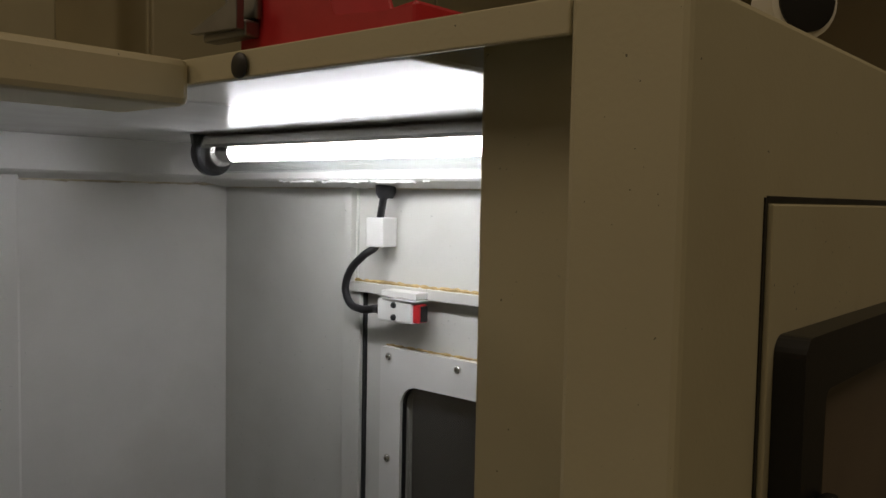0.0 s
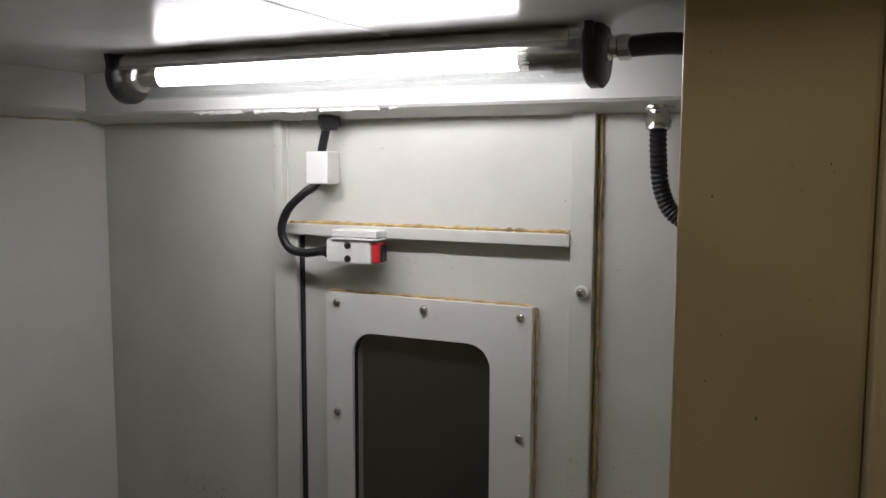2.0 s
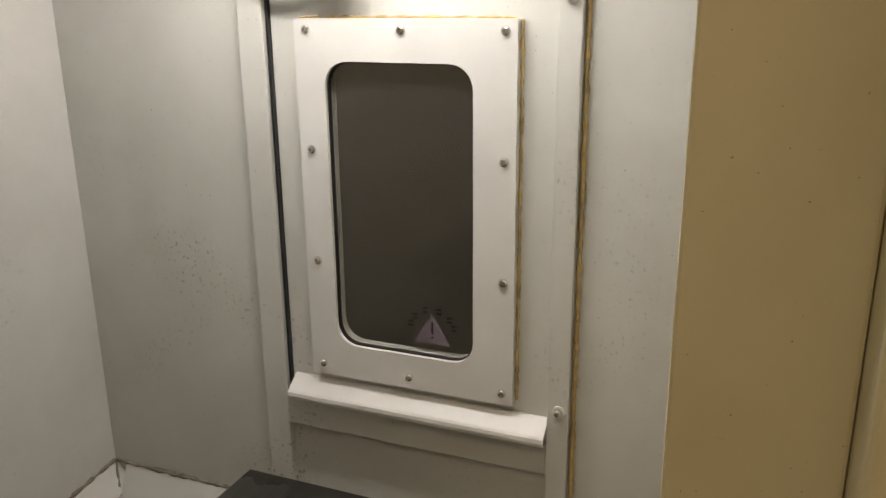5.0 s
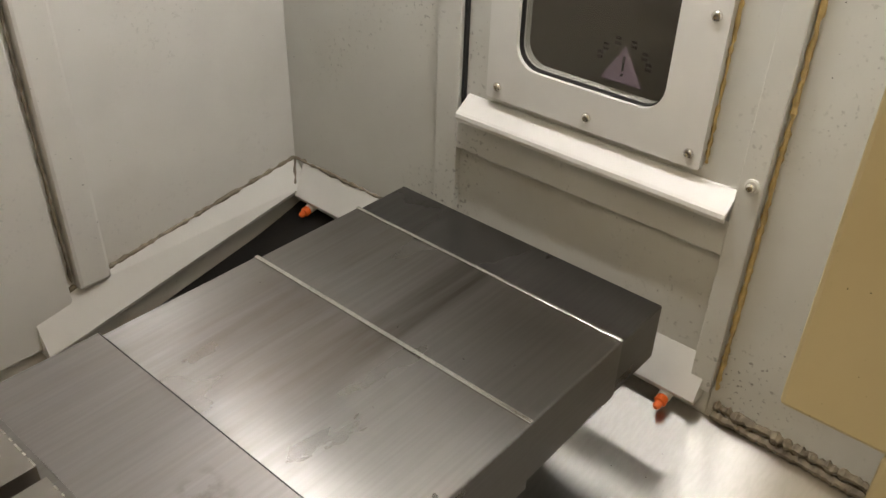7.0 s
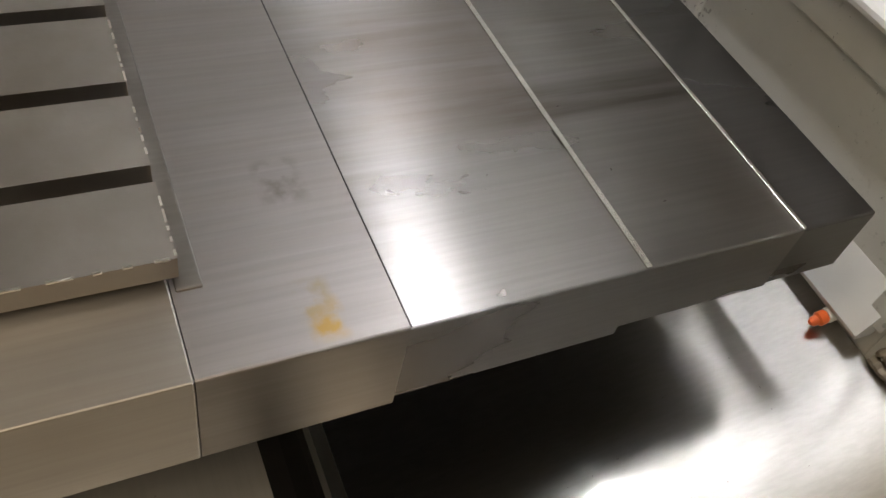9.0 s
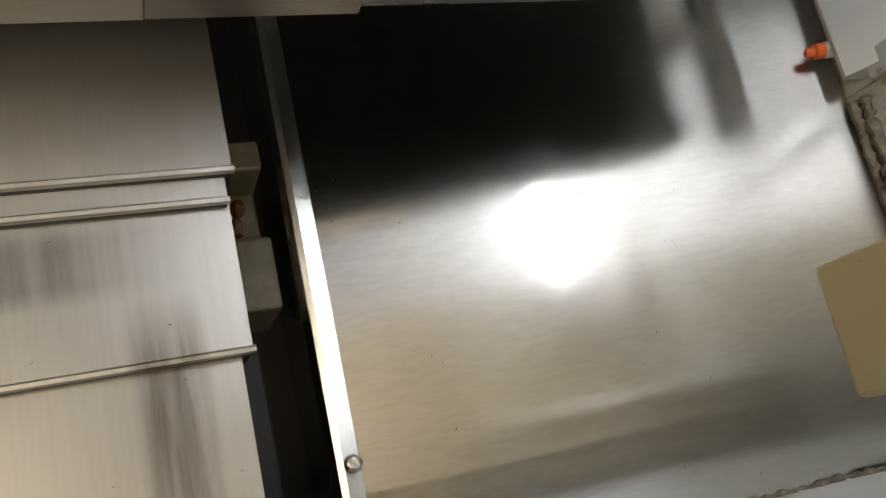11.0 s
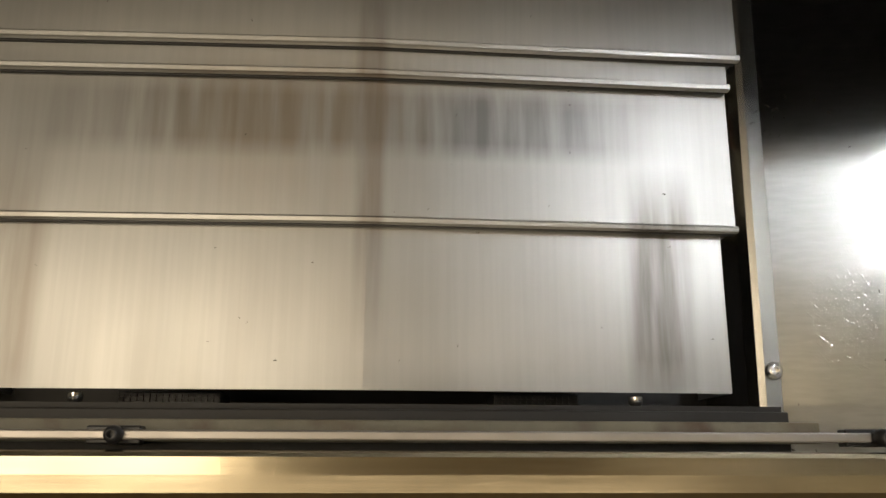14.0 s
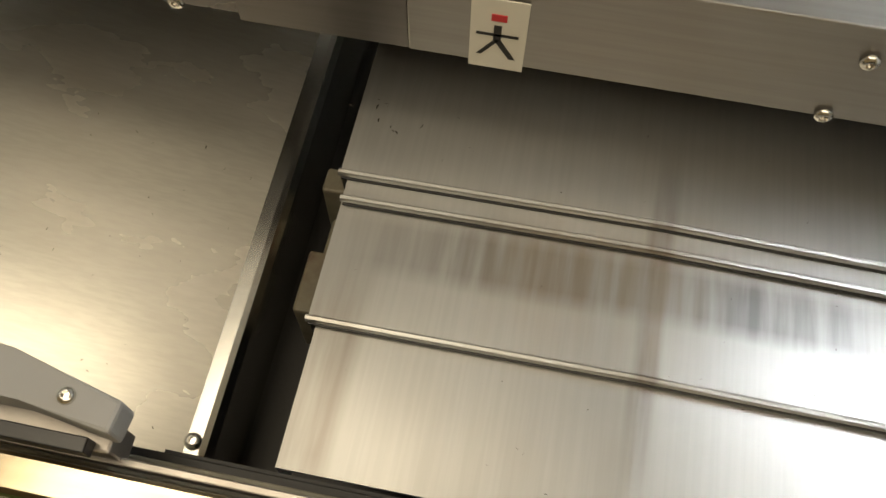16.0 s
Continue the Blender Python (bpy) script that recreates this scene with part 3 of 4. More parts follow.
ring_plate(bm, round_rect(-0.234, 0.0335, -0.0245, 0.4345, 0.0325), round_rect(-0.2318, 0.0357, -0.0268, 0.4322, 0.0305), 0.010, 0.0172)
part("gasket", bm, BLACK, door, "black rubber gasket")
pane = part("pane", boxed(((0.019, -0.24, 0.03), (0.024, -0.02, 0.44)), bevel=0), PANE, door, "dusty safety glass pane")
pane.visible_shadow = False
for z in (0, 0.158, 0.316, 0.474):
    for y in (0, -0.275):
        screw((0.004, y, z), (-1, 0, 0), 0.0062, 0.004, door)
for z in (0, 0.474):
    screw((0.004, -0.1375, z), (-1, 0, 0), 0.0062, 0.004, door)
bm = bmesh.new()
bead(bm, (0.016, -0.2925, 0.487), (0.016, -0.2925, -0.01), 0.002, 16, 0.006, 0.5)
bead(bm, (0.016, 0.016, 0.4895), (0.016, -0.286, 0.4895), 0.0018, 17, 0.006, 0.6)
part("sealant", bm, CAULK, door, "yellow-brown sealant round the window frame")
part("grime", bead(bmesh.new(), (0.015, 0.014, -0.0185), (0.015, -0.287, -0.0185), 0.0016, 51, 0.005, 0.6), CAULK_DARK, door, "grime line under the window frame")
part("gap", boxed(((0.012, 0.0625, -0.09), (0.02, 0.0665, 0.566)), bevel=0), BLACK, door, "black gap beside the door leaf")
# drip deflector under the window
bm = bmesh.new()
prism(bm, [(0.018, -0.030), (0.014, -0.030), (-0.009, -0.047), (-0.012, -0.050), (-0.0128, -0.055), (-0.0118, -0.060), (-0.009, -0.0605), (-0.0095, -0.056), (-0.007, -0.050), (0.018, -0.035)], -0.338, 0.056, "y")
part("drip_deflector", bm, INNER_CLEAN, door, "folded white drip deflector")
# the window's warning label, seen from behind
sign = thing("warning_label", "faded pink triangular warning label seen from behind the glass", "label", (0.0255, -0.165, 0.055))
bm = bmesh.new()
prism(bm, [(-0.193, 0.047), (-0.137, 0.047), (-0.165, 0.092)], 0.0252, 0.0256, "x")
part("triangle", bm, PINK, sign)
bm = boxed(((0.0246, -0.167, 0.062), (0.0250, -0.1635, 0.080)), ((0.0246, -0.167, 0.055), (0.0250, -0.1635, 0.0585)), bevel=0)
part("mark", bm, INK, sign, "black exclamation mark")
bm = bmesh.new()
for a in (-72, -50, -18, 18, 50, 72):
    cy, cz = -0.165 - 0.034 * math.sin(radians(a)), 0.064 + 0.034 * math.cos(radians(a))
    for k in (-1, 1):
        box(bm, (0.0250, cy - 0.0038, cz + k * 0.003 - 0.0018), (0.0254, cy + 0.0038, cz + k * 0.003 + 0.0018), 0)
part("lettering", bm, INK, sign, "dark unreadable lettering")

# knobs on the south door post
for z in (0.513, -0.012):
    k = thing("latch_screw", "bright zinc screw knob on the door post", "screw", (0.004, -0.354, z), "door post screws")
    part("washer", lathe(bmesh.new(), [(0.0085, 0), (0.0085, 0.002), (0.006, 0.0025)], Matrix.Translation((0.004, -0.354, z)) @ pose(0, 0, 0, 0, -90, 0)), WHITE, k, smooth=True)
    screw((0.0015, -0.354, z), (-1, 0, 0), 0.0062, 0.007, k, name="head")

# ---- safety switch with its cable ----
sw = thing("safety_switch", "white door safety switch with a red key slot", "switch", (0.0, -0.04, 0.533))
part("body", boxed(((-0.024, -0.071, 0.534), (-0.002, -0.001, 0.5665)), bevel=0.0025), WHITE, sw)
part("bracket", boxed(((-0.027, -0.082, 0.5668), (0.004, -0.012, 0.5695)), ((-0.0265, -0.082, 0.5705), (0.0, -0.012, 0.580)), bevel=0.001), WHITE, sw)
part("key_head", boxed(((-0.022, -0.083, 0.536), (-0.002, -0.072, 0.563)), bevel=0.002), RED, sw, "red key head")
part("key_frame", boxed(((-0.018, -0.0855, 0.538), (-0.004, -0.0835, 0.561)), bevel=0.0008), BLACK, sw)
for z in (0.541, 0.559):
    screw((-0.024, -0.036, z), (-1, 0, 0), 0.0048, 0.004, sw, BLACK)
part("gland", lathe(bmesh.new(), [(0.0085, 0), (0.0085, 0.006), (0.007, 0.008), (0.0062, 0.018)], Matrix.Translation((-0.013, -0.001, 0.548)) @ pose(0, 0, 0, -90, 0, 0)), BLACK, sw, "black cable gland", True)
bm = bmesh.new()
hose(bm, [(-0.013, 0.014, 0.548), (-0.016, 0.04, 0.5445), (-0.016, 0.066, 0.551), (-0.016, 0.078, 0.575), (-0.014, 0.068, 0.604), (-0.01, 0.044, 0.627), (0.000, 0.026, 0.645), (0.002, 0.020, 0.69), (-0.004, 0.006, 0.728)], 0.0062)
tagged(part("switch_cable", bm, BLACK, None, "", True), "black cable looping up from the safety switch", "cable")
cb = thing("cable_clamp", "white plastic cable clamp on the panel", "clamp", (0.01, 0.026, 0.663))
part("block", boxed(((-0.010, 0.004, 0.641), (0.022, 0.040, 0.686)), bevel=0.002), WHITE, cb)
part("grommet", lathe(bmesh.new(), [(0.011, 0), (0.0155, 0.008), (0.0155, 0.022)], Matrix.Translation((-0.003, 0.005, 0.715))), BLACK, cb, "black rubber grommet", True)

# ---- work lamp under the roof ----
LX, LZ, LY0, LY1 = -0.185, 0.777, -0.425, 0.195
lamp = thing("work_lamp", "lit tubular fluorescent work lamp in a clear housing", "lamp", (LX, -0.11, LZ + 0.035))
along = Matrix.Translation((LX, LY0, LZ)) @ pose(0, 0, 0, -90, 0, 0)
n, bm = 32, bmesh.new()
L = LY1 - LY0
rings = [[bm.verts.new(along @ Vector((r * math.cos(2 * math.pi * i / n), r * math.sin(2 * math.pi * i / n), h))) for i in range(n)] for r, h in ((0.029, 0.01), (0.029, L - 0.01), (0.0265, L - 0.01), (0.0265, 0.01))]
for a, b in zip(rings, rings[1:] + rings[:1]):
    for i in range(n):
        bm.faces.new((a[i], a[(i + 1) % n], b[(i + 1) % n], b[i]))
housing = part("housing", bm, CLEAR, lamp, "clear acrylic tube", True)
housing.visible_shadow = False
part("tube", lathe(bmesh.new(), [(0.0128, 0.088), (0.0128, 0.552)], along, 24), TUBE, lamp, "glowing white tube", True)
part("socket", lathe(bmesh.new(), [(0.018, 0.012), (0.018, 0.05), (0.0145, 0.052), (0.0145, 0.086)], along), CHROME, lamp, "grey metal tube end", True)
part("socket", lathe(bmesh.new(), [(0.0145, 0.554), (0.0145, 0.585), (0.02, 0.587), (0.02, L - 0.012)], along), CHROME, lamp, "grey metal tube end", True)
bm = bmesh.new()
prism(bm, [(LX - 0.023, LZ + 0.019), (LX - 0.026, LZ + 0.006), (LX - 0.0275, LZ + 0.006), (LX - 0.0255, LZ + 0.021), (LX, LZ + 0.0345), (LX + 0.0255, LZ + 0.021), (LX + 0.0275, LZ + 0.006), (LX + 0.026, LZ + 0.006), (LX + 0.023, LZ + 0.019), (LX, LZ + 0.0315)], LY0 + 0.03, LY1 - 0.02, "y")
part("reflector", bm, STEEL, lamp, "streaky metal reflector over the tube")
for h0, h1 in ((0.0, 0.016), (L - 0.016, L)):
    part("end_cap", lathe(bmesh.new(), [(0.030, h0), (0.0335, h0 + 0.003), (0.0335, h1 - 0.003), (0.031, h1)], along, 28), BLACK, lamp, "black end cap", True)
for y in (LY0 + 0.008, LY1 - 0.008):
    part("bracket", prism(bmesh.new(), [(LX - 0.036, CZ), (LX + 0.036, CZ), (LX + 0.031, LZ), (LX + 0.02, LZ - 0.018), (LX - 0.02, LZ - 0.018), (LX - 0.031, LZ)], y - 0.004, y + 0.004, "y", 0.001), BLACK, lamp, "black mounting bracket")
part("gland", lathe(bmesh.new(), [(0.013, 0), (0.013, 0.006), (0.010, 0.008), (0.010, 0.014), (0.013, 0.016), (0.013, 0.026), (0.0095, 0.028)], Matrix.Translation((LX, LY0 + 0.002, LZ + 0.005)) @ pose(0, 0, 0, 90, 0, 0), 12), CHROME, lamp, "nickel cable gland", True)
bm = bmesh.new()
hose(bm, [(LX, LY0 - 0.02, LZ + 0.005), (LX + 0.01, LY0 - 0.07, LZ + 0.006), (LX + 0.04, LY0 - 0.11, LZ - 0.004), (LX + 0.09, LY0 - 0.14, LZ - 0.03), (LX + 0.13, LY0 - 0.17, LZ - 0.03)], 0.0105, 12, 10)
tagged(part("lamp_cable", bm, BLACK, None, "", True), "black hose from the work lamp's end", "hose")
cd = thing("conduit", "black corrugated conduit hanging from a nickel gland", "conduit", (-0.03, -0.44, 0.736))
part("gland", lathe(bmesh.new(), [(0.0175, 0), (0.0175, 0.003), (0.0125, 0.005), (0.0125, 0.014), (0.0145, 0.016), (0.0145, 0.026), (0.0115, 0.028)], Matrix.Translation((-0.015, -0.445, 0.737)) @ pose(0, 0, 0, 180, 0, 0), 12), CHROME, cd, "nickel conduit gland", True)
bm = bmesh.new()
hose(bm, [(-0.015, -0.445, 0.712), (-0.015, -0.446, 0.68), (-0.016, -0.450, 0.645), (-0.018, -0.463, 0.617), (-0.020, -0.488, 0.603), (-0.022, -0.53, 0.60), (-0.022, -0.60, 0.605)], 0.0105, 12, 12, 0.0015)
part("hose", bm, BLACK, cd, "black corrugated hose", True)

# ---- roof rim and header beam ----
setting("trim_roof_rim", boxed(((-0.530, -0.6525, 0.8035), (-0.526, -0.2, 0.8238)), ((-0.526, -0.6525, 0.8208), (-0.437, -0.2, 0.8238)), ((-0.437, -0.6895, 0.8208), (WX + 0.03, -0.535, 0.8238)), bevel=0.0012), BEIGE, "beige folded rim of the roof opening", "rim")
setting("trim_header_beam", boxed(((WESTX, -0.302, 0.786), (-0.5305, -0.2, 0.823)), bevel=0.006), BEIGE, "beige header beam of the roof opening", "beam")
hp = thing("rim_plug", "black rubber plug in the beige roof rim", "plug", (-0.532, -0.370, 0.812))
part("cap", lathe(bmesh.new(), [(0.0095, 0), (0.0095, 0.0015), (0.007, 0.0025)], Matrix.Translation((-0.532, -0.370, 0.812)) @ pose(0, 0, 0, 0, -90, 0)), BLACK, hp, smooth=True)
bs = thing("beam_screw", "small screw under the header beam", "screw", (-0.74, -0.30, 0.79))
screw((-0.745, -0.27, 0.786), (0, 0, -1), 0.006, 0.005, bs, name="head")

# ---- front door panel, jamb and front ----
setting("wall_door_panel", boxed(((-0.4645, -0.6525, 0.118), (-0.4465, -0.543, 0.8195)), ((-0.4645, -0.6525, 0.012), (-0.4465, -0.597, 0.116)), bevel=0.003), BEIGE, "beige painted inner panel of the front opening", "panel")
bm = bmesh.new()
prism(bm, [(-0.53, -0.7195), (0.35, -0.7195), (0.35, -0.69), (-0.436, -0.69), (-0.436, -0.653), (-0.53, -0.653)], 0.09, 0.824, "z", 0.004)
setting("wall_jamb", bm, BEIGE, "beige painted jamb and front of the machine", "jamb")
leaf = thing("front_door", "beige painted front door leaf with a black framed window", "door", (-0.05, -0.722, 0.1))
part("leaf", boxed(((-0.424, -0.7235, 0.09), (0.35, -0.7195, 0.718)), bevel=0.002), BEIGE, leaf)
part("gap", boxed(((-0.429, -0.7205, 0.09), (-0.425, -0.7193, 0.7215)), ((-0.425, -0.7205, 0.7185), (0.35, -0.7193, 0.7225)), bevel=0), BLACK, leaf, "dark gap round the door leaf")
bm = bmesh.new()
ring_plate(bm, round_rect(-0.415, 0.20, -0.02, 0.642, 0.012), round_rect(-0.375, 0.24, -0.06, 0.607, 0.008), -0.742, -0.7236, "y")
part("window_frame", bm, BLACK, leaf, "black rubber window frame")
part("pane", boxed(((-0.374, -0.7275, 0.241), (-0.061, -0.7238, 0.606)), bevel=0), SMOKE, leaf, "dull brownish window pane")
part("corner_clip", boxed(((-0.413, -0.752, 0.46), (-0.372, -0.7422, 0.545)), bevel=0.004), BLACK, leaf, "black plastic corner clip")
setting("wall_front_low", boxed(((-0.53, -0.757, -0.62), (-0.507, -0.706, 0.085)), ((-0.507, -0.757, -0.62), (0.35, -0.747, 0.085)), bevel=0.003), CREAM, "cream painted front panel beside the sill", "panel")
hole = thing("panel_hole", "dark round hole in the cream front panel", "hole", (-0.53, -0.742, -0.29))
part("bore", lathe(bmesh.new(), [(0.009, 0), (0.009, 0.0006), (0.0085, 0.001)], Matrix.Translation((-0.53, -0.742, -0.29)) @ pose(0, 0, 0, 0, -90, 0)), PIT_AND_SHADE, hole, smooth=True)
setting("wall_inner_south", boxed(((-0.4355, -0.653, 0.09), (WX, -0.64, 0.8205)), ((-0.5065, -0.7468, -0.55), (WX, -0.742, 0.085)), ((-0.5065, -0.742, 0.075), (WX, -0.66, 0.085))), INNER_CLEAN, "pale grey inner face of the front panel", "wall")

# ---- sill and door track ----
sill = thing("door_sill", "polished stainless sill bar of the front opening", "sill", (-0.93, -0.71, -0.26))
bm = bmesh.new()
prism(bm, [(-0.6985, -0.275), (-0.6985, -0.240), (-0.6995, -0.237), (-0.702, -0.2358), (-0.712, -0.2355), (-0.722, -0.2358), (-0.7255, -0.2375), (-0.727, -0.242), (-0.727, -0.275)], -1.37, -0.531, "x")
part("bar", bm, STEEL_SILL, sill)
bm = bmesh.new()
prism(bm, [(-0.700, -0.275), (-0.700, -0.237), (-0.706, -0.234), (-0.727, -0.243), (-0.731, -0.249), (-0.731, -0.275)], -1.60, -1.374, "x")
part("end_bar", bm, CREAM, sill, "dull cream end piece")
bm = bmesh.new()
bead(bm, (-0.530, -0.700, -0.240), (-0.530, -0.728, -0.252), 0.0042, 31, 0.004)
part("rust_bead", bm, RUST, sill, "rusty weld at the sill's end")
setting("wall_sill_apron", boxed(((-1.8, -0.722, -0.62), (-0.532, -0.700, -0.277)), bevel=0.003), CREAM, "cream front apron under the sill", "apron")
track = thing("door_track", "greasy black guide rail of the sliding door", "rail", (-0.93, -0.685, -0.27))
part("rail", boxed(((-1.50, -0.6925, -0.262), (-0.610, -0.6865, -0.25)), bevel=0.0012), IRON, track)
part("rail_end", boxed(((-0.609, -0.6915, -0.261), (-0.540, -0.6865, -0.252)), bevel=0.001), BLACK, track, "black rail end")
part("channel", boxed(((-1.50, -0.6985, -0.295), (-0.645, -0.672, -0.286)), bevel=0.001), PIT_AND_SHADE, track, "black rail channel")
part("flange", boxed(((-1.50, -0.693, -0.286), (-0.628, -0.679, -0.279)), bevel=0.001), CREAM_DIRTY, track, "grimy cream flange")
for x in (-0.607, -1.075):
    part("stop_block", boxed(((x - 0.016, -0.695, -0.268), (x + 0.016, -0.684, -0.2575)), bevel=0.001), BLACK, track, "black stop block")
    screw((x + 0.003, -0.6895, -0.25), (0, 0, 1), 0.0055, 0.008, track, BLACK)
# door latch at the west end of the sill
latch = thing("door_latch", "grey steel latch housing beside the sill", "latch", (-1.34, -0.65, -0.24))
part("cover", prism(bmesh.new(), [(-1.276, -0.661), (-1.357, -0.641), (-1.50, -0.625), (-1.50, -0.672), (-1.342, -0.673), (-1.278, -0.683)], -0.226, -0.198, "z", 0.003), GREYP, latch)
part("slot", boxed(((-1.36, -0.695, -0.2264), (-1.295, -0.6845, -0.212)), bevel=0.001), BLACK, latch, "black latch slot")
screw((-1.312, -0.665, -0.198), (0, 0, 1), 0.006, 0.004, latch)
part("foot", boxed(((-1.50, -0.69, -0.262), (-1.285, -0.669, -0.2265)), bevel=0.002), IRON, latch, "dark latch foot")

# ---- drip pans ----


def pan_z(x, y):
    return -0.455 + 0.195 * (x + 0.425) + 0.03 * (y + 0.393) + 0.010 * max(0, (x + 0.10) / 0.118) ** 1.5 + 0.0002 * max(0, 1 - abs(y + 0.654) / 0.008)


PANX = -0.939


def pan(mirror):
    """A sloping stainless drip pan with a turned-down lip beside the way cover."""
    def at(x, y, d=0.0):
        drop = -0.02 * min(1, max(0, (y + 0.09) / 0.08))
        return Vector((2 * PANX - x if mirror else x, y, pan_z(x, y) + d + drop))
    t = thing("drip_pan", "brushed stainless drip pan with swirling scratches", "pan", at(-0.3, -0.2), "drip pans")
    bm = bmesh.new()
    xs, ys = [-0.551 + i * (0.551 - 0.10) / 18 for i in range(18)] + [-0.10 + i * 0.118 / 7 for i in range(8)], [-0.741 + j * 0.004 for j in range(41)] + [-0.581 + j * (NY - 0.01 + 0.581) / 50 for j in range(1, 51)]
    top = [[bm.verts.new(at(x, y)) for y in ys] for x in xs]
    # the rear part is coloured near black, for the dark underside it mirrors
    rear = bmesh.new()
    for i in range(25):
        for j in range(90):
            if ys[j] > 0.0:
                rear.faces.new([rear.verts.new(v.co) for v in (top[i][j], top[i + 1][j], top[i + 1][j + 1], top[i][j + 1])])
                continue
            corners = (top[i][j], top[i + 1][j], top[i + 1][j + 1], top[i][j + 1])
            bm.faces.new(corners)
    bmesh.ops.delete(bm, geom=[v for v in bm.verts if not v.link_faces], context="VERTS")
    part("sheet", bm, STEEL_PAN_DULL if mirror else STEEL_PAN, t, smooth=True)
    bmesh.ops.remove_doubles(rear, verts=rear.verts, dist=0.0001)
    part("rear_sheet", rear, PIT_AND_SHADE, t, "rear sheet coloured black for the dark it mirrors", True)
    bm = bmesh.new()
    prof = [(-0.5508, 0.0016), (-0.566, 0.0022), (-0.572, 0.0), (-0.577, -0.012), (-0.579, -0.12), (-0.576, -0.12), (-0.573, -0.012), (-0.5508, -0.002)]
    rows = [[bm.verts.new(Vector((2 * PANX - x if mirror else x, y, pan_z(-0.56, y) + d))) for x, d in prof] for y in (-0.705, NY - 0.02)]
    for k in range(len(prof)):
        bm.faces.new((rows[0][k], rows[0][(k + 1) % len(prof)], rows[1][(k + 1) % len(prof)], rows[1][k]))
    for r in rows:
        bm.faces.new(r)
    part("lip", bm, STEEL, t, "folded lip")
    screw(at(-0.558, -0.624, 0.002), (0, 0, 1), 0.0085, 0.006, t)
    return t


pan(False)
pan(True)
setting("floor_pit", boxed(((-1.30, -0.70, -0.62), (-0.56, 0.45, -0.60)), ((-1.275, -0.70, -0.6), (-0.645, -0.668, -0.296)), bevel=0), PIT_AND_SHADE, "near-black casting under the way covers", "casting")
setting("floor_base", boxed(((WESTX, -0.69, -0.66), (WX, NY, -0.63)), bevel=0), PIT_AND_SHADE, "dark base casting under the drip pans", "casting")

# ---- telescopic covers of the lengthwise axis ----
ycov = thing("way_cover", "telescopic stainless way cover with four stepped plates", "way cover", (MIDX, -0.45, -0.40), "way covers")
PEAK = 0.007


def roof_plate(x0, x1, y0, y1, z, mat, parent, lip=True):
    """A slightly gabled cover plate with a folded front lip and turned-down sides."""
    bm = bmesh.new()
    mid = (x0 + x1) / 2
    ny = 4
    for a, b in ((x0, mid), (mid, x1)):
        za, zb = (z, z + PEAK) if a == x0 else (z + PEAK, z)
        nx = 6
        top = [[bm.verts.new((a + (b - a) * i / nx, y0 + (y1 - y0) * j / ny, za + (zb - za) * i / nx)) for j in range(ny + 1)] for i in range(nx + 1)]
        for i in range(nx):
            for j in range(ny):
                bm.faces.new((top[i][j], top[i + 1][j], top[i + 1][j + 1], top[i][j + 1]))
        low = [bm.verts.new((v.co.x, y0 + 0.001, v.co.z - 0.012)) for v in (c[0] for c in top)]
        for i in range(nx):
            bm.faces.new((top[i][0], top[i + 1][0], low[i + 1], low[i]))
    for x in (x0, x1):
        vs = [bm.verts.new(c) for c in ((x, y0, z), (x, y1, z), (x, y1, z - 0.07), (x, y0, z - 0.07))]
        bm.faces.new(vs)
    bmesh.ops.remove_doubles(bm, verts=bm.verts, dist=0.0002)
    p = part("plate", bm, mat, parent, smooth=False)
    if lip:
        bm = bmesh.new()
        prof = [(y0 - 0.0022, -0.001), (y0 - 0.0015, 0.001), (y0 + 0.0015, 0.0014), (y0 + 0.003, 0.0003), (y0 + 0.003, -0.003), (y0 - 0.002, -0.005)]
        rows = [[bm.verts.new((x, y, zz + d)) for y, d in prof] for x, zz in ((x0 - 0.002, z), (mid, z + PEAK), (x1 + 0.002, z))]
        for a, b in zip(rows, rows[1:]):
            for k in range(len(prof)):
                bm.faces.new((a[k], a[(k + 1) % len(prof)], b[(k + 1) % len(prof)], b[k]))
        bm.faces.new(rows[0])
        bm.faces.new(rows[-1])
        part("lip", bm, STEEL_Y, p, "folded lip")
        # a black strip draws the shadow line below the lip
        bm = bmesh.new()
        prof = [(y0 - 0.0030, -0.0085), (y0 - 0.0027, -0.0062), (y0 + 0.002, -0.0055), (y0 + 0.002, -0.0088)]
        rows = [[bm.verts.new((x, y, zz + d)) for y, d in prof] for x, zz in ((x0, z), (mid, z + PEAK), (x1, z))]
        for a, b in zip(rows, rows[1:]):
            for k in range(len(prof)):
                bm.faces.new((a[k], a[(k + 1) % len(prof)], b[(k + 1) % len(prof)], b[k]))
        bm.faces.new(rows[0])
        bm.faces.new(rows[-1])
        part("lip_shadow", bm, BLACK, p, "black strip for the shadow line under the lip")
    return p


YW0, YW1 = -1.212, -0.646
roof_plate(YW0 - 0.004, YW1 + 0.004, -0.396, -0.15, -0.322, STEEL_Y, ycov)
roof_plate(YW0 + 0.002, YW1 - 0.002, -0.417, -0.16, -0.331, STEEL_Y, ycov)
roof_plate(YW0, YW1, -0.531, -0.17, -0.3415, STEEL_Y, ycov)
roof_plate(YW0 + 0.006, YW1 - 0.008, -0.655, -0.18, -0.3535, STEEL_Y, ycov, False)
for x in (-0.724, -1.138):
    screw((x, -0.657, -0.368), (0, -1, 0), 0.0055, 0.008, ycov)

# ---- crosswise covers, saddle and table ----
XS, XN, XB = -0.331, 0.068, -0.215


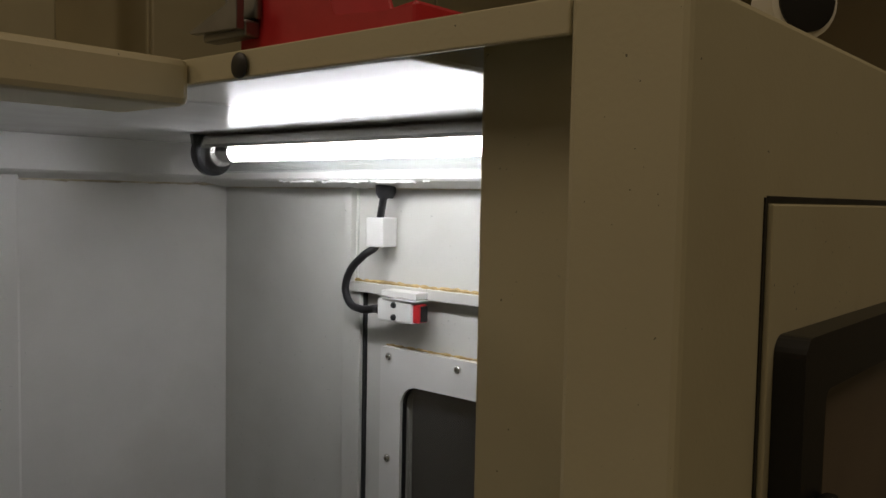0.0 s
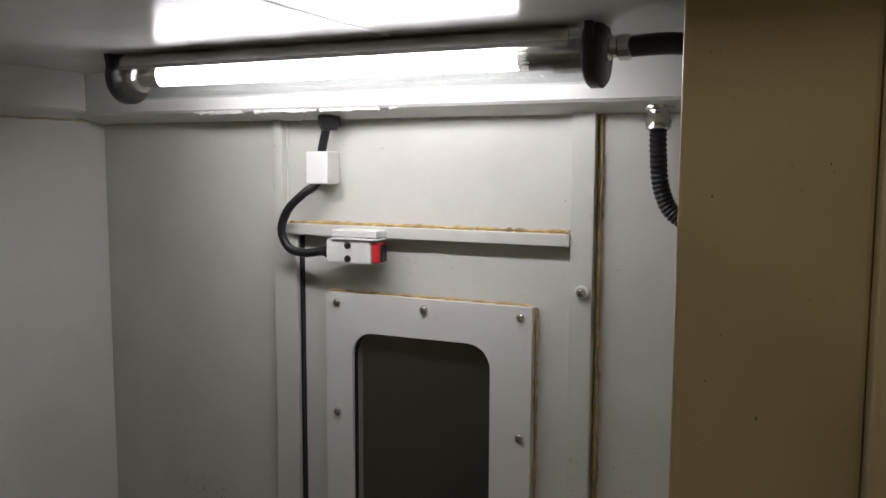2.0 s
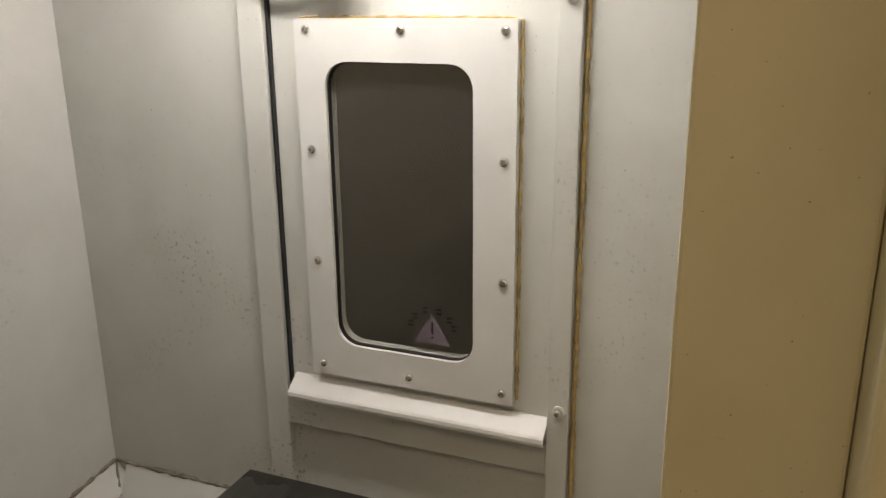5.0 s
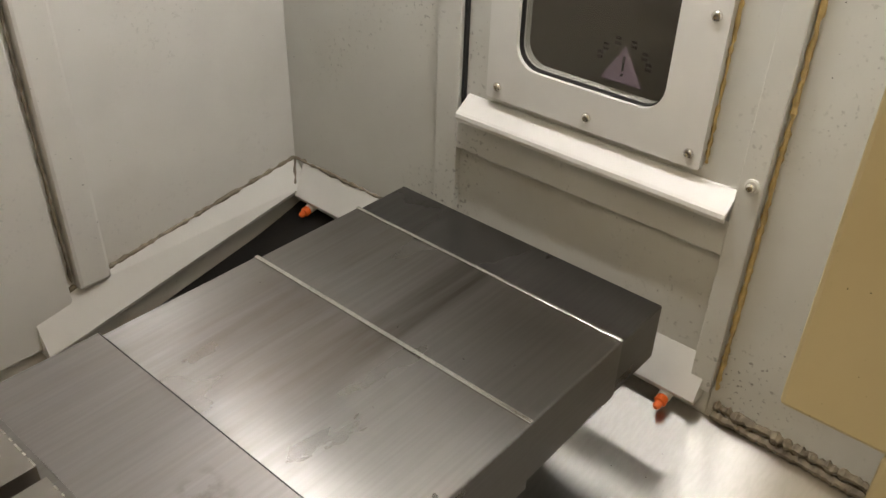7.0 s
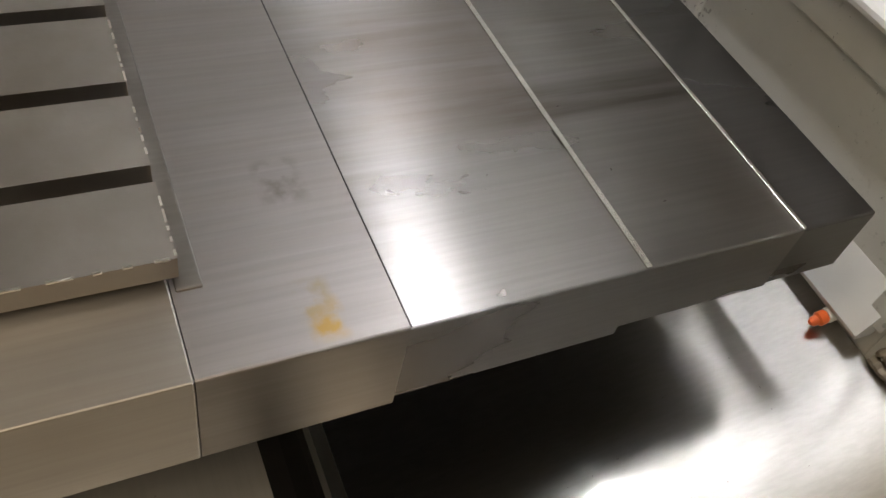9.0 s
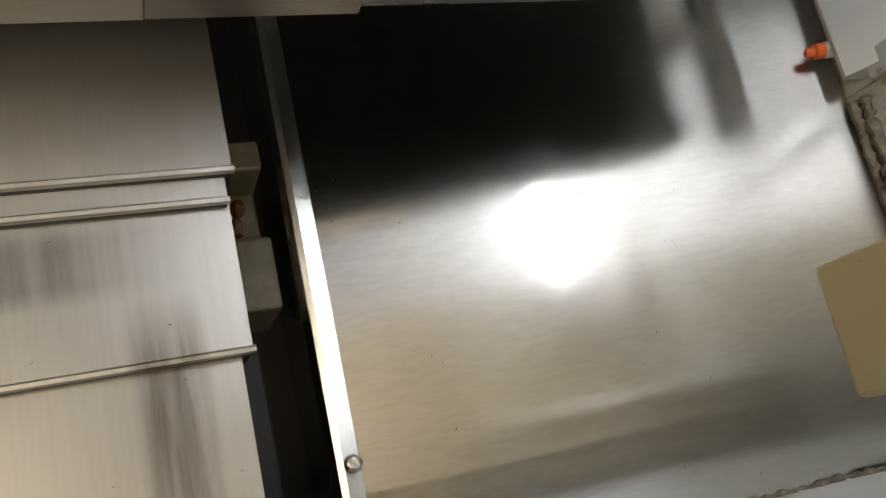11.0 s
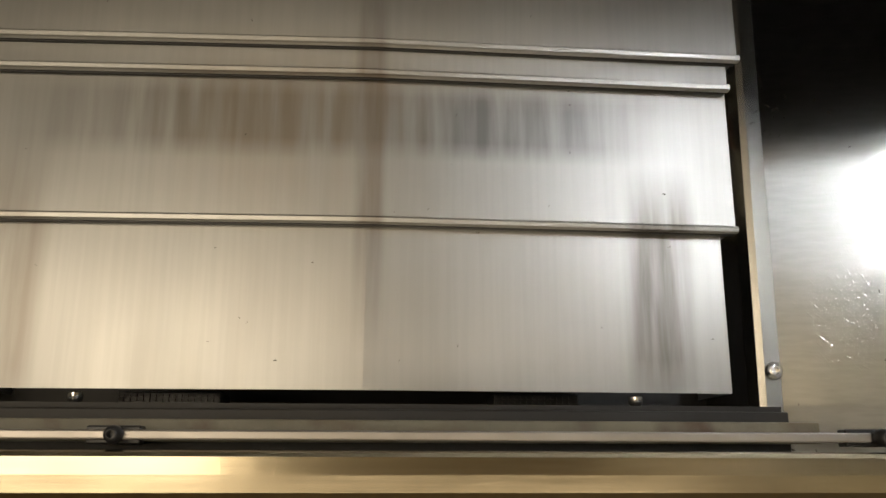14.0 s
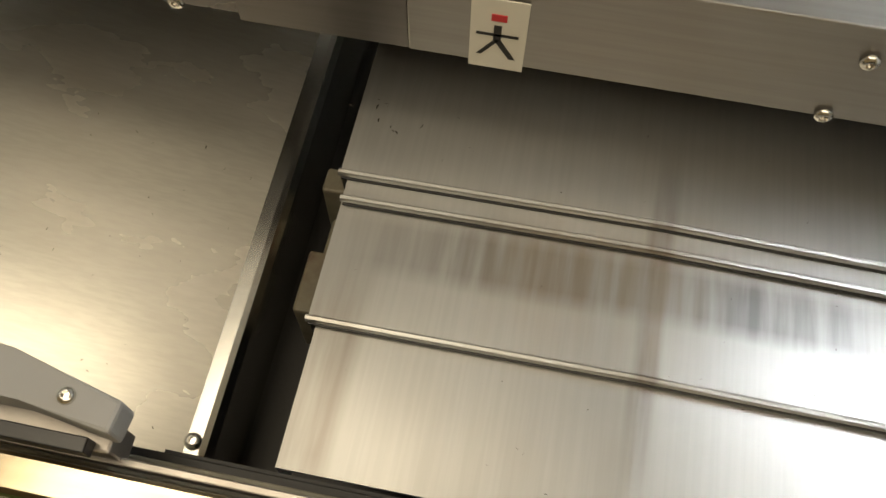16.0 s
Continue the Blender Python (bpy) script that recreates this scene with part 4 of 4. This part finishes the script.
def tunnel_plate(x0, x1, z, inset, mat, parent, bottom, lip=0, half=0.0):
    """One telescope section: a flat top with turned-down sides."""
    y0, y1 = XS + inset, XN - inset
    bm = bmesh.new()
    prism(bm, [(y0, bottom), (y0, z - 0.002), (y0 + 0.0007, z - 0.0006), (y0 + 0.002, z), (y1 - 0.002, z), (y1 - 0.0007, z - 0.0006), (y1, z - 0.002), (y1, bottom), (y1 - 0.002, bottom), (y1 - 0.002, z - 0.002), (y0 + 0.002, z - 0.002), (y0 + 0.002, bottom)], x0, x1, "x")
    p = part("plate", bm, mat, parent)
    if lip:
        # narrow strips are black and stand for the dark gap between plates
        part("lip", boxed(((lip - half, y0 + 0.001, z - 0.001), (lip + half, y1 - 0.001, z + (0.0018 if half > 0.002 else 0.0004))), bevel=0.0006), STEEL if half > 0.002 else PIT_AND_SHADE, p, "bright or black strip at the plate edge")
    return p


def cross_cover(mirror):
    def fx(x):
        return 2 * MIDX - x if mirror else x
    t = thing("way_cover", "telescopic steel way cover beside the machine table", "way cover", (fx(-0.4), -0.13, -0.22), "way covers")
    steps = ((-0.108, -0.30, -0.1280, 0.004, 0.0, -0.200, STEEL_DARK, 0), (-0.193, -0.45, -0.1255, 0.003, -0.194, -0.203, STEEL_COVER, 0.0022),
             (-0.354, -0.62, -0.1230, 0.0015, -0.355, -0.211, STEEL_COVER, 0.0026), (-0.553, -0.6945, -0.1190, 0.0, -0.5525, -0.218, STEEL_MATT, 0.0007))
    for a, b, z, inset, lip, bottom, mat, half in steps:
        x0, x1 = sorted((fx(a), fx(b)))
        tunnel_plate(x0, x1, z, inset, mat, t, bottom, fx(lip) if lip else 0, half)
    # added black box inside the plates, so the pans mirror a dark underside
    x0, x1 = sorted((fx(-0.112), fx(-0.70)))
    part("dark_filler", boxed(((x0, XS + 0.012, -0.2), (x1, XN - 0.012, -0.15)), bevel=0.002), PIT_AND_SHADE, t, "unseen black filler that darkens the mirrored underside")
    a = fx(-0.107)
    part("end_plate", boxed(((a - 0.001, XS + 0.0065, -0.200), (a + 0.001, XN - 0.0065, -0.1303)), bevel=0), STEEL_COVER, t)
    return t


cross_cover(False)
cross_cover(True)
saddle = thing("saddle_cover", "steel front cover of the saddle under the table", "cover", (MIDX, -0.13, -0.22))
bm = bmesh.new()
prism(bm, [(XS - 0.0006, -0.219), (XS - 0.0006, -0.1185), (XN + 0.0006, -0.1185), (XN + 0.0006, -0.219)], 2 * MIDX + 0.695, -0.695, "x", 0.0015)
part("apron", bm, STEEL_SADDLE, saddle)
table = thing("machine_table", "cast iron machine table with four T-slots", "table", (MIDX, -0.06, -0.118))
TZ = -0.089
bm = bmesh.new()
TX0, TX1 = 2 * MIDX + 0.688, -0.688
slots = [-0.182, -0.093, 0.0025, 0.096]
edges = [-0.258] + [v for s in slots for v in (s - 0.008, s + 0.008)] + [0.20]
outline = []
for i, y in enumerate(edges):
    if i == 0:
        outline += [(y, TZ - 0.0192), (y, TZ)]
    elif i == len(edges) - 1:
        outline += [(y, TZ), (y, TZ - 0.0192)]
    else:
        outline += [(y, TZ), (y, TZ - 0.0185)] if i % 2 else [(y, TZ - 0.0185), (y, TZ)]
prism(bm, outline, TX0, TX1, "x")
part("top", bm, IRON, table)
# the base is near black, to give the shadow under the table's overhang
part("base", boxed(((TX0 + 0.004, -0.215, -0.1184), (TX1 - 0.004, 0.19, TZ - 0.0194)), bevel=0.001), PIT_AND_SHADE, table, "recessed base coloured black for the shade under the table")
# near-black strips darken the slots as deep shade would
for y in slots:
    part("slot_bottom", boxed(((TX0 + 0.001, y - 0.0075, TZ - 0.0182), (TX1 - 0.001, y + 0.0075, TZ - 0.0165)), bevel=0), PIT_AND_SHADE, table, "slot bottom coloured black for the shade in the slot")
part("wiper_strip", boxed(((-0.6915, -0.262, -0.1208), (-0.674, 0.09, -0.1172)), bevel=0.0012), STEEL_COVER, table, "thin steel strip at the table's end")

# bright strips put on the worn table edge as its dashed glints
rnd = random.Random(8)
bm = bmesh.new()
y = -0.256
while y < -0.02:
    d = rnd.uniform(0.003, 0.012)
    if min(abs(y + d / 2 - v) for v in slots) > 0.014:
        box(bm, (TX1 - 0.0012, y, TZ - 0.001), (TX1 + 0.0004, y + d, TZ + 0.0003), 0)
    y += d + rnd.uniform(0.002, 0.007)
x = TX1 - 0.004
while x > TX1 - 0.26:
    d = rnd.uniform(0.004, 0.02)
    box(bm, (x - d, -0.2584, TZ - 0.001), (x, -0.2566, TZ + 0.0003), 0)
    x -= d + rnd.uniform(0.004, 0.014)
tagged(part("worn_edge_glints", bm, CHROME, table), "bright strips for the glints along the worn table edge", "", "", "stuff")

# sticker and screws on the saddle's front
stk = thing("warning_sticker", "worn white warning sticker with black strokes and a red stripe", "sticker", (-1.093, XS - 0.004, -0.185))
part("sheet", boxed(((-1.115, XS - 0.0035, -0.222), (-1.071, XS - 0.0022, -0.145)), bevel=0.0005), PAPER, stk)
bm = boxed(((-1.110, XS - 0.0042, -0.1835), (-1.077, XS - 0.0036, -0.181)), ((-1.0965, XS - 0.0042, -0.189), (-1.0905, XS - 0.0036, -0.172)), bevel=0)
prism(bm, [(-1.109, -0.206), (-1.105, -0.206), (-1.092, -0.188), (-1.095, -0.187)], XS - 0.0042, XS - 0.0036, "y")
prism(bm, [(-1.078, -0.208), (-1.083, -0.208), (-1.096, -0.188), (-1.091, -0.187)], XS - 0.0042, XS - 0.0036, "y")
part("strokes", bm, INK, stk, "black printed strokes")
part("stripe", boxed(((-1.099, XS - 0.0042, -0.167), (-1.087, XS - 0.0036, -0.160)), bevel=0), RED, stk, "red stripe")
for x, z in ((-1.359, -0.205), (-0.828, -0.15), (-0.834, -0.215)):
    screw((x, XS - 0.002, z), (0, -1, 0), 0.0075, 0.004, saddle)

# ---- coolant nozzles ----
for y in (0.388, -0.315):
    nz = thing("coolant_nozzle", "small orange coolant nozzle on a white stub", "nozzle", (-0.012, y, -0.345), "coolant nozzles")
    m = Matrix.Translation((0.004, y, -0.338)) @ pose(0, 0, 0, 0, -105, 0)
    part("stub", lathe(bmesh.new(), [(0.009, 0), (0.009, 0.01), (0.008, 0.012)], m, 12), WHITE, nz, "white plastic stub", True)
    part("tip", lathe(bmesh.new(), [(0.0075, 0.0125), (0.0085, 0.016), (0.0085, 0.022), (0.006, 0.024), (0.0055, 0.03), (0.003, 0.033)], m, 12), ORANGE, nz, "orange nozzle tip", True)

# ---- slideway blocks beside the way cover ----
for x0, x1 in ((-0.645, -0.592), (-1.268, -1.215)):
    sb = thing("slideway_block", "cream cast block with rusty spots beside the way cover", "casting", ((x0 + x1) / 2, -0.42, -0.43), "slideway blocks")
    part("block", boxed(((x0, -0.47, -0.60), (x1, -0.398, -0.495)), ((x0 + 0.01, -0.398, -0.60), (x1 - 0.006, -0.345, -0.515)), bevel=0.004), CREAM_DIRTY, sb)
    part("lug", boxed(((x0 + 0.004, -0.345, -0.60), (x1 - 0.004, -0.316, -0.455)), bevel=0.003), CREAM_DIRTY, sb)
    bm = bmesh.new()
    bead(bm, (x0 + 0.022, -0.392, -0.514), (x1 - 0.022, -0.352, -0.512), 0.005, 41, 0.004, 0.9)
    part("rust", bm, RUST, sb, "rusty oily crust")

# ---- things on the roof ----
grip = thing("red_toolbox", "red plastic case with a grey metal clip on the roof rim", "case", (-0.49, -0.42, 0.8240))
bm = bmesh.new()
prism(bm, [(-0.345, 0.8245), (-0.345, 0.8770), (-0.36, 0.905), (-0.43, 0.902), (-0.452, 0.8380), (-0.50, 0.8380), (-0.53, 0.8420), (-0.53, 0.8245)], -0.515, -0.45, "x", 0.003)
part("case", bm, RED, grip)
part("clip", boxed(((-0.522, -0.375, 0.8470), (-0.5155, -0.335, 0.8770)), ((-0.530, -0.372, 0.8340), (-0.5155, -0.318, 0.8465)), bevel=0.002), CHROME_DARK, grip, "dark metal clip")
part("lever", prism(bmesh.new(), [(-0.372, 0.8380), (-0.312, 0.8400), (-0.310, 0.8420), (-0.372, 0.8620)], -0.537, -0.530, "x", 0.0008), CHROME_DARK, grip, "dark metal lever")
gauge = thing("pressure_gauge", "small black-faced gauge with a pale rim on the roof", "gauge", (-0.185, -0.65, 0.8240))
m = Matrix.Translation((-0.185, -0.655, 0.018 + 0.8660)) @ pose(0, 0, 0, 90, 0, -35)
part("body", lathe(bmesh.new(), [(0.026, -0.03), (0.031, -0.026), (0.031, 0.002), (0.027, 0.004)], m, 28), PAPER, gauge, "pale round body", True)
part("face", lathe(bmesh.new(), [(0.026, 0.0042), (0.026, 0.006), (0.021, 0.007)], m, 28), BLACK, gauge, "black dial", True)
part("foot", boxed(((-0.20, -0.668, 0.8242), (-0.17, -0.638, 0.8380)), bevel=0.003), PAPER, gauge)
cabinet = thing("electrical_cabinet", "tall cream electrical cabinet behind the machine", "cabinet", (1.1, 1.0, FLOOR_Z))
part("body", boxed(((0.115, 0.9, FLOOR_Z), (2.2, 1.4, 1.9)), bevel=0.006), BEIGE, cabinet)
part("door", boxed(((0.120, 0.885, FLOOR_Z + 0.1), (1.085, 0.8995, 1.88)), bevel=0.004), BEIGE, cabinet)
part("door", boxed(((1.091, 0.885, FLOOR_Z + 0.1), (2.195, 0.8995, 1.88)), bevel=0.004), BEIGE, cabinet)
box2 = thing("switch_box", "dull beige switch box behind the machine roof", "box", (-0.5, 0.85, FLOOR_Z))
part("body", boxed(((-0.95, 0.8, FLOOR_Z), (-0.135, 1.1, 1.6)), bevel=0.006), BEIGE, box2)
part("clasp", boxed(((-0.30, 0.785, 1.02), (-0.27, 0.7995, 1.05)), ((-0.295, 0.785, 1.055), (-0.275, 0.7995, 1.065)), bevel=0.003), CHROME, box2, "small metal clasp")

# ---- strainer plates in front of the way cover ----
for x0, x1 in ((-0.825, -0.755), (-1.125, -1.045)):
    st = thing("strainer_plate", "dark perforated strainer plate in the oily trough", "strainer", ((x0 + x1) / 2, -0.664, -0.43), "strainer plates")
    bm = boxed(((x0, -0.6645, -0.47), (x1, -0.6515, -0.425)), bevel=0.001)
    nx = int((x1 - x0) / 0.005)
    for i in range(nx):
        for k in range(3):
            box(bm, (x0 + 0.002 + i * 0.005, -0.6635 + k * 0.004, -0.4255), (x0 + 0.005 + i * 0.005, -0.6612 + k * 0.004, -0.4235), 0)
    part("plate", bm, STRAIN, st)

# ---- grey sheet added behind the side window, for the pane's grey tone ----
nb = thing("window_backing", "plain grey sheet added behind the side window for its grey tone", "panel", (0.62, -0.1, FLOOR_Z))
part("sheet", boxed(((0.6, -1.0, FLOOR_Z), (0.63, 0.8, 0.9)), bevel=0.004), GREYP, nb)

# ---- metal chips ----
rnd = random.Random(11)


def chips(name, label, places):
    """Many tiny curled chips in one mesh; each place is a point on its surface and a size."""
    bm = bmesh.new()
    for p, size in places:
        m = Matrix.Translation(p) @ pose(0, 0, 0, rnd.uniform(-20, 20), rnd.uniform(-20, 20), rnd.uniform(0, 360))
        n = 4
        a = [bm.verts.new(m @ Vector((size * math.cos(k), size * 0.5 * math.sin(k) , size * 0.25 + 0.0003))) for k in (0.2, 0.9, 1.7, 2.6)]
        b = [bm.verts.new(m @ Vector((size * 0.6 * math.cos(k), size * 0.2 * math.sin(k), 0.0002))) for k in (0.2, 0.9, 1.7, 2.6)]
        for k in range(n - 1):
            bm.faces.new((a[k], a[k + 1], b[k + 1], b[k]))
    return tagged(part(name, bm, CHIP), label, "chips", "", "stuff")


spots = []
for k in range(26):
    x, y = -0.562 + abs(rnd.gauss(0, 0.022)), -0.375 + rnd.gauss(0, 0.018)
    spots.append(((x, y, pan_z(x, y) + 0.002), rnd.uniform(0.0012, 0.003)))
for k in range(60):
    x, y = rnd.uniform(-0.57, -0.06), rnd.uniform(-0.73, -0.30)
    spots.append(((x, y, pan_z(x, y) + 0.002), rnd.uniform(0.0008, 0.0022)))
for k in range(14):
    x, y = -0.545 + rnd.gauss(0, 0.012), -0.69 + rnd.gauss(0, 0.008)
    spots.append(((x, y, pan_z(x, y) + 0.002), rnd.uniform(0.0015, 0.004)))
for k in range(36):
    x, y = rnd.uniform(-0.57, -0.30), rnd.uniform(-0.70, -0.30)
    spots.append(((2 * MIDX - x, y, pan_z(x, y) + 0.002), rnd.uniform(0.001, 0.0026)))
chips("pan_chips", "dark metal chips strewn over the drip pans", spots)
spots = []
for k in range(12):
    x, y = -1.185 + rnd.gauss(0, 0.016), -0.335 + rnd.gauss(0, 0.018)
    spots.append(((x, y, -0.3205), rnd.uniform(0.001, 0.0032)))
for k in range(40):
    x = rnd.uniform(-1.2, -0.66)
    y, z = rnd.choice(((rnd.uniform(-0.39, -0.3), -0.322), (rnd.uniform(-0.525, -0.42), -0.3415), (rnd.uniform(-0.65, -0.535), -0.3535)))
    spots.append(((x, y, z + PEAK * (1 - abs(x - MIDX) / 0.283) + 0.0003), rnd.uniform(0.0007, 0.0018)))
chips("cover_chips", "a few dark metal chips on the way cover", spots)
spots = []
for k in range(16):
    x, z = rnd.choice(((rnd.uniform(-0.185, -0.115), -0.128), (rnd.uniform(-0.34, -0.20), -0.1255), (rnd.uniform(-0.54, -0.36), -0.123)))
    spots.append(((x, rnd.uniform(-0.32, 0.05), z + 0.0003), rnd.uniform(0.0007, 0.0022)))
chips("slide_chips", "a few dark metal chips on the crosswise cover", spots)
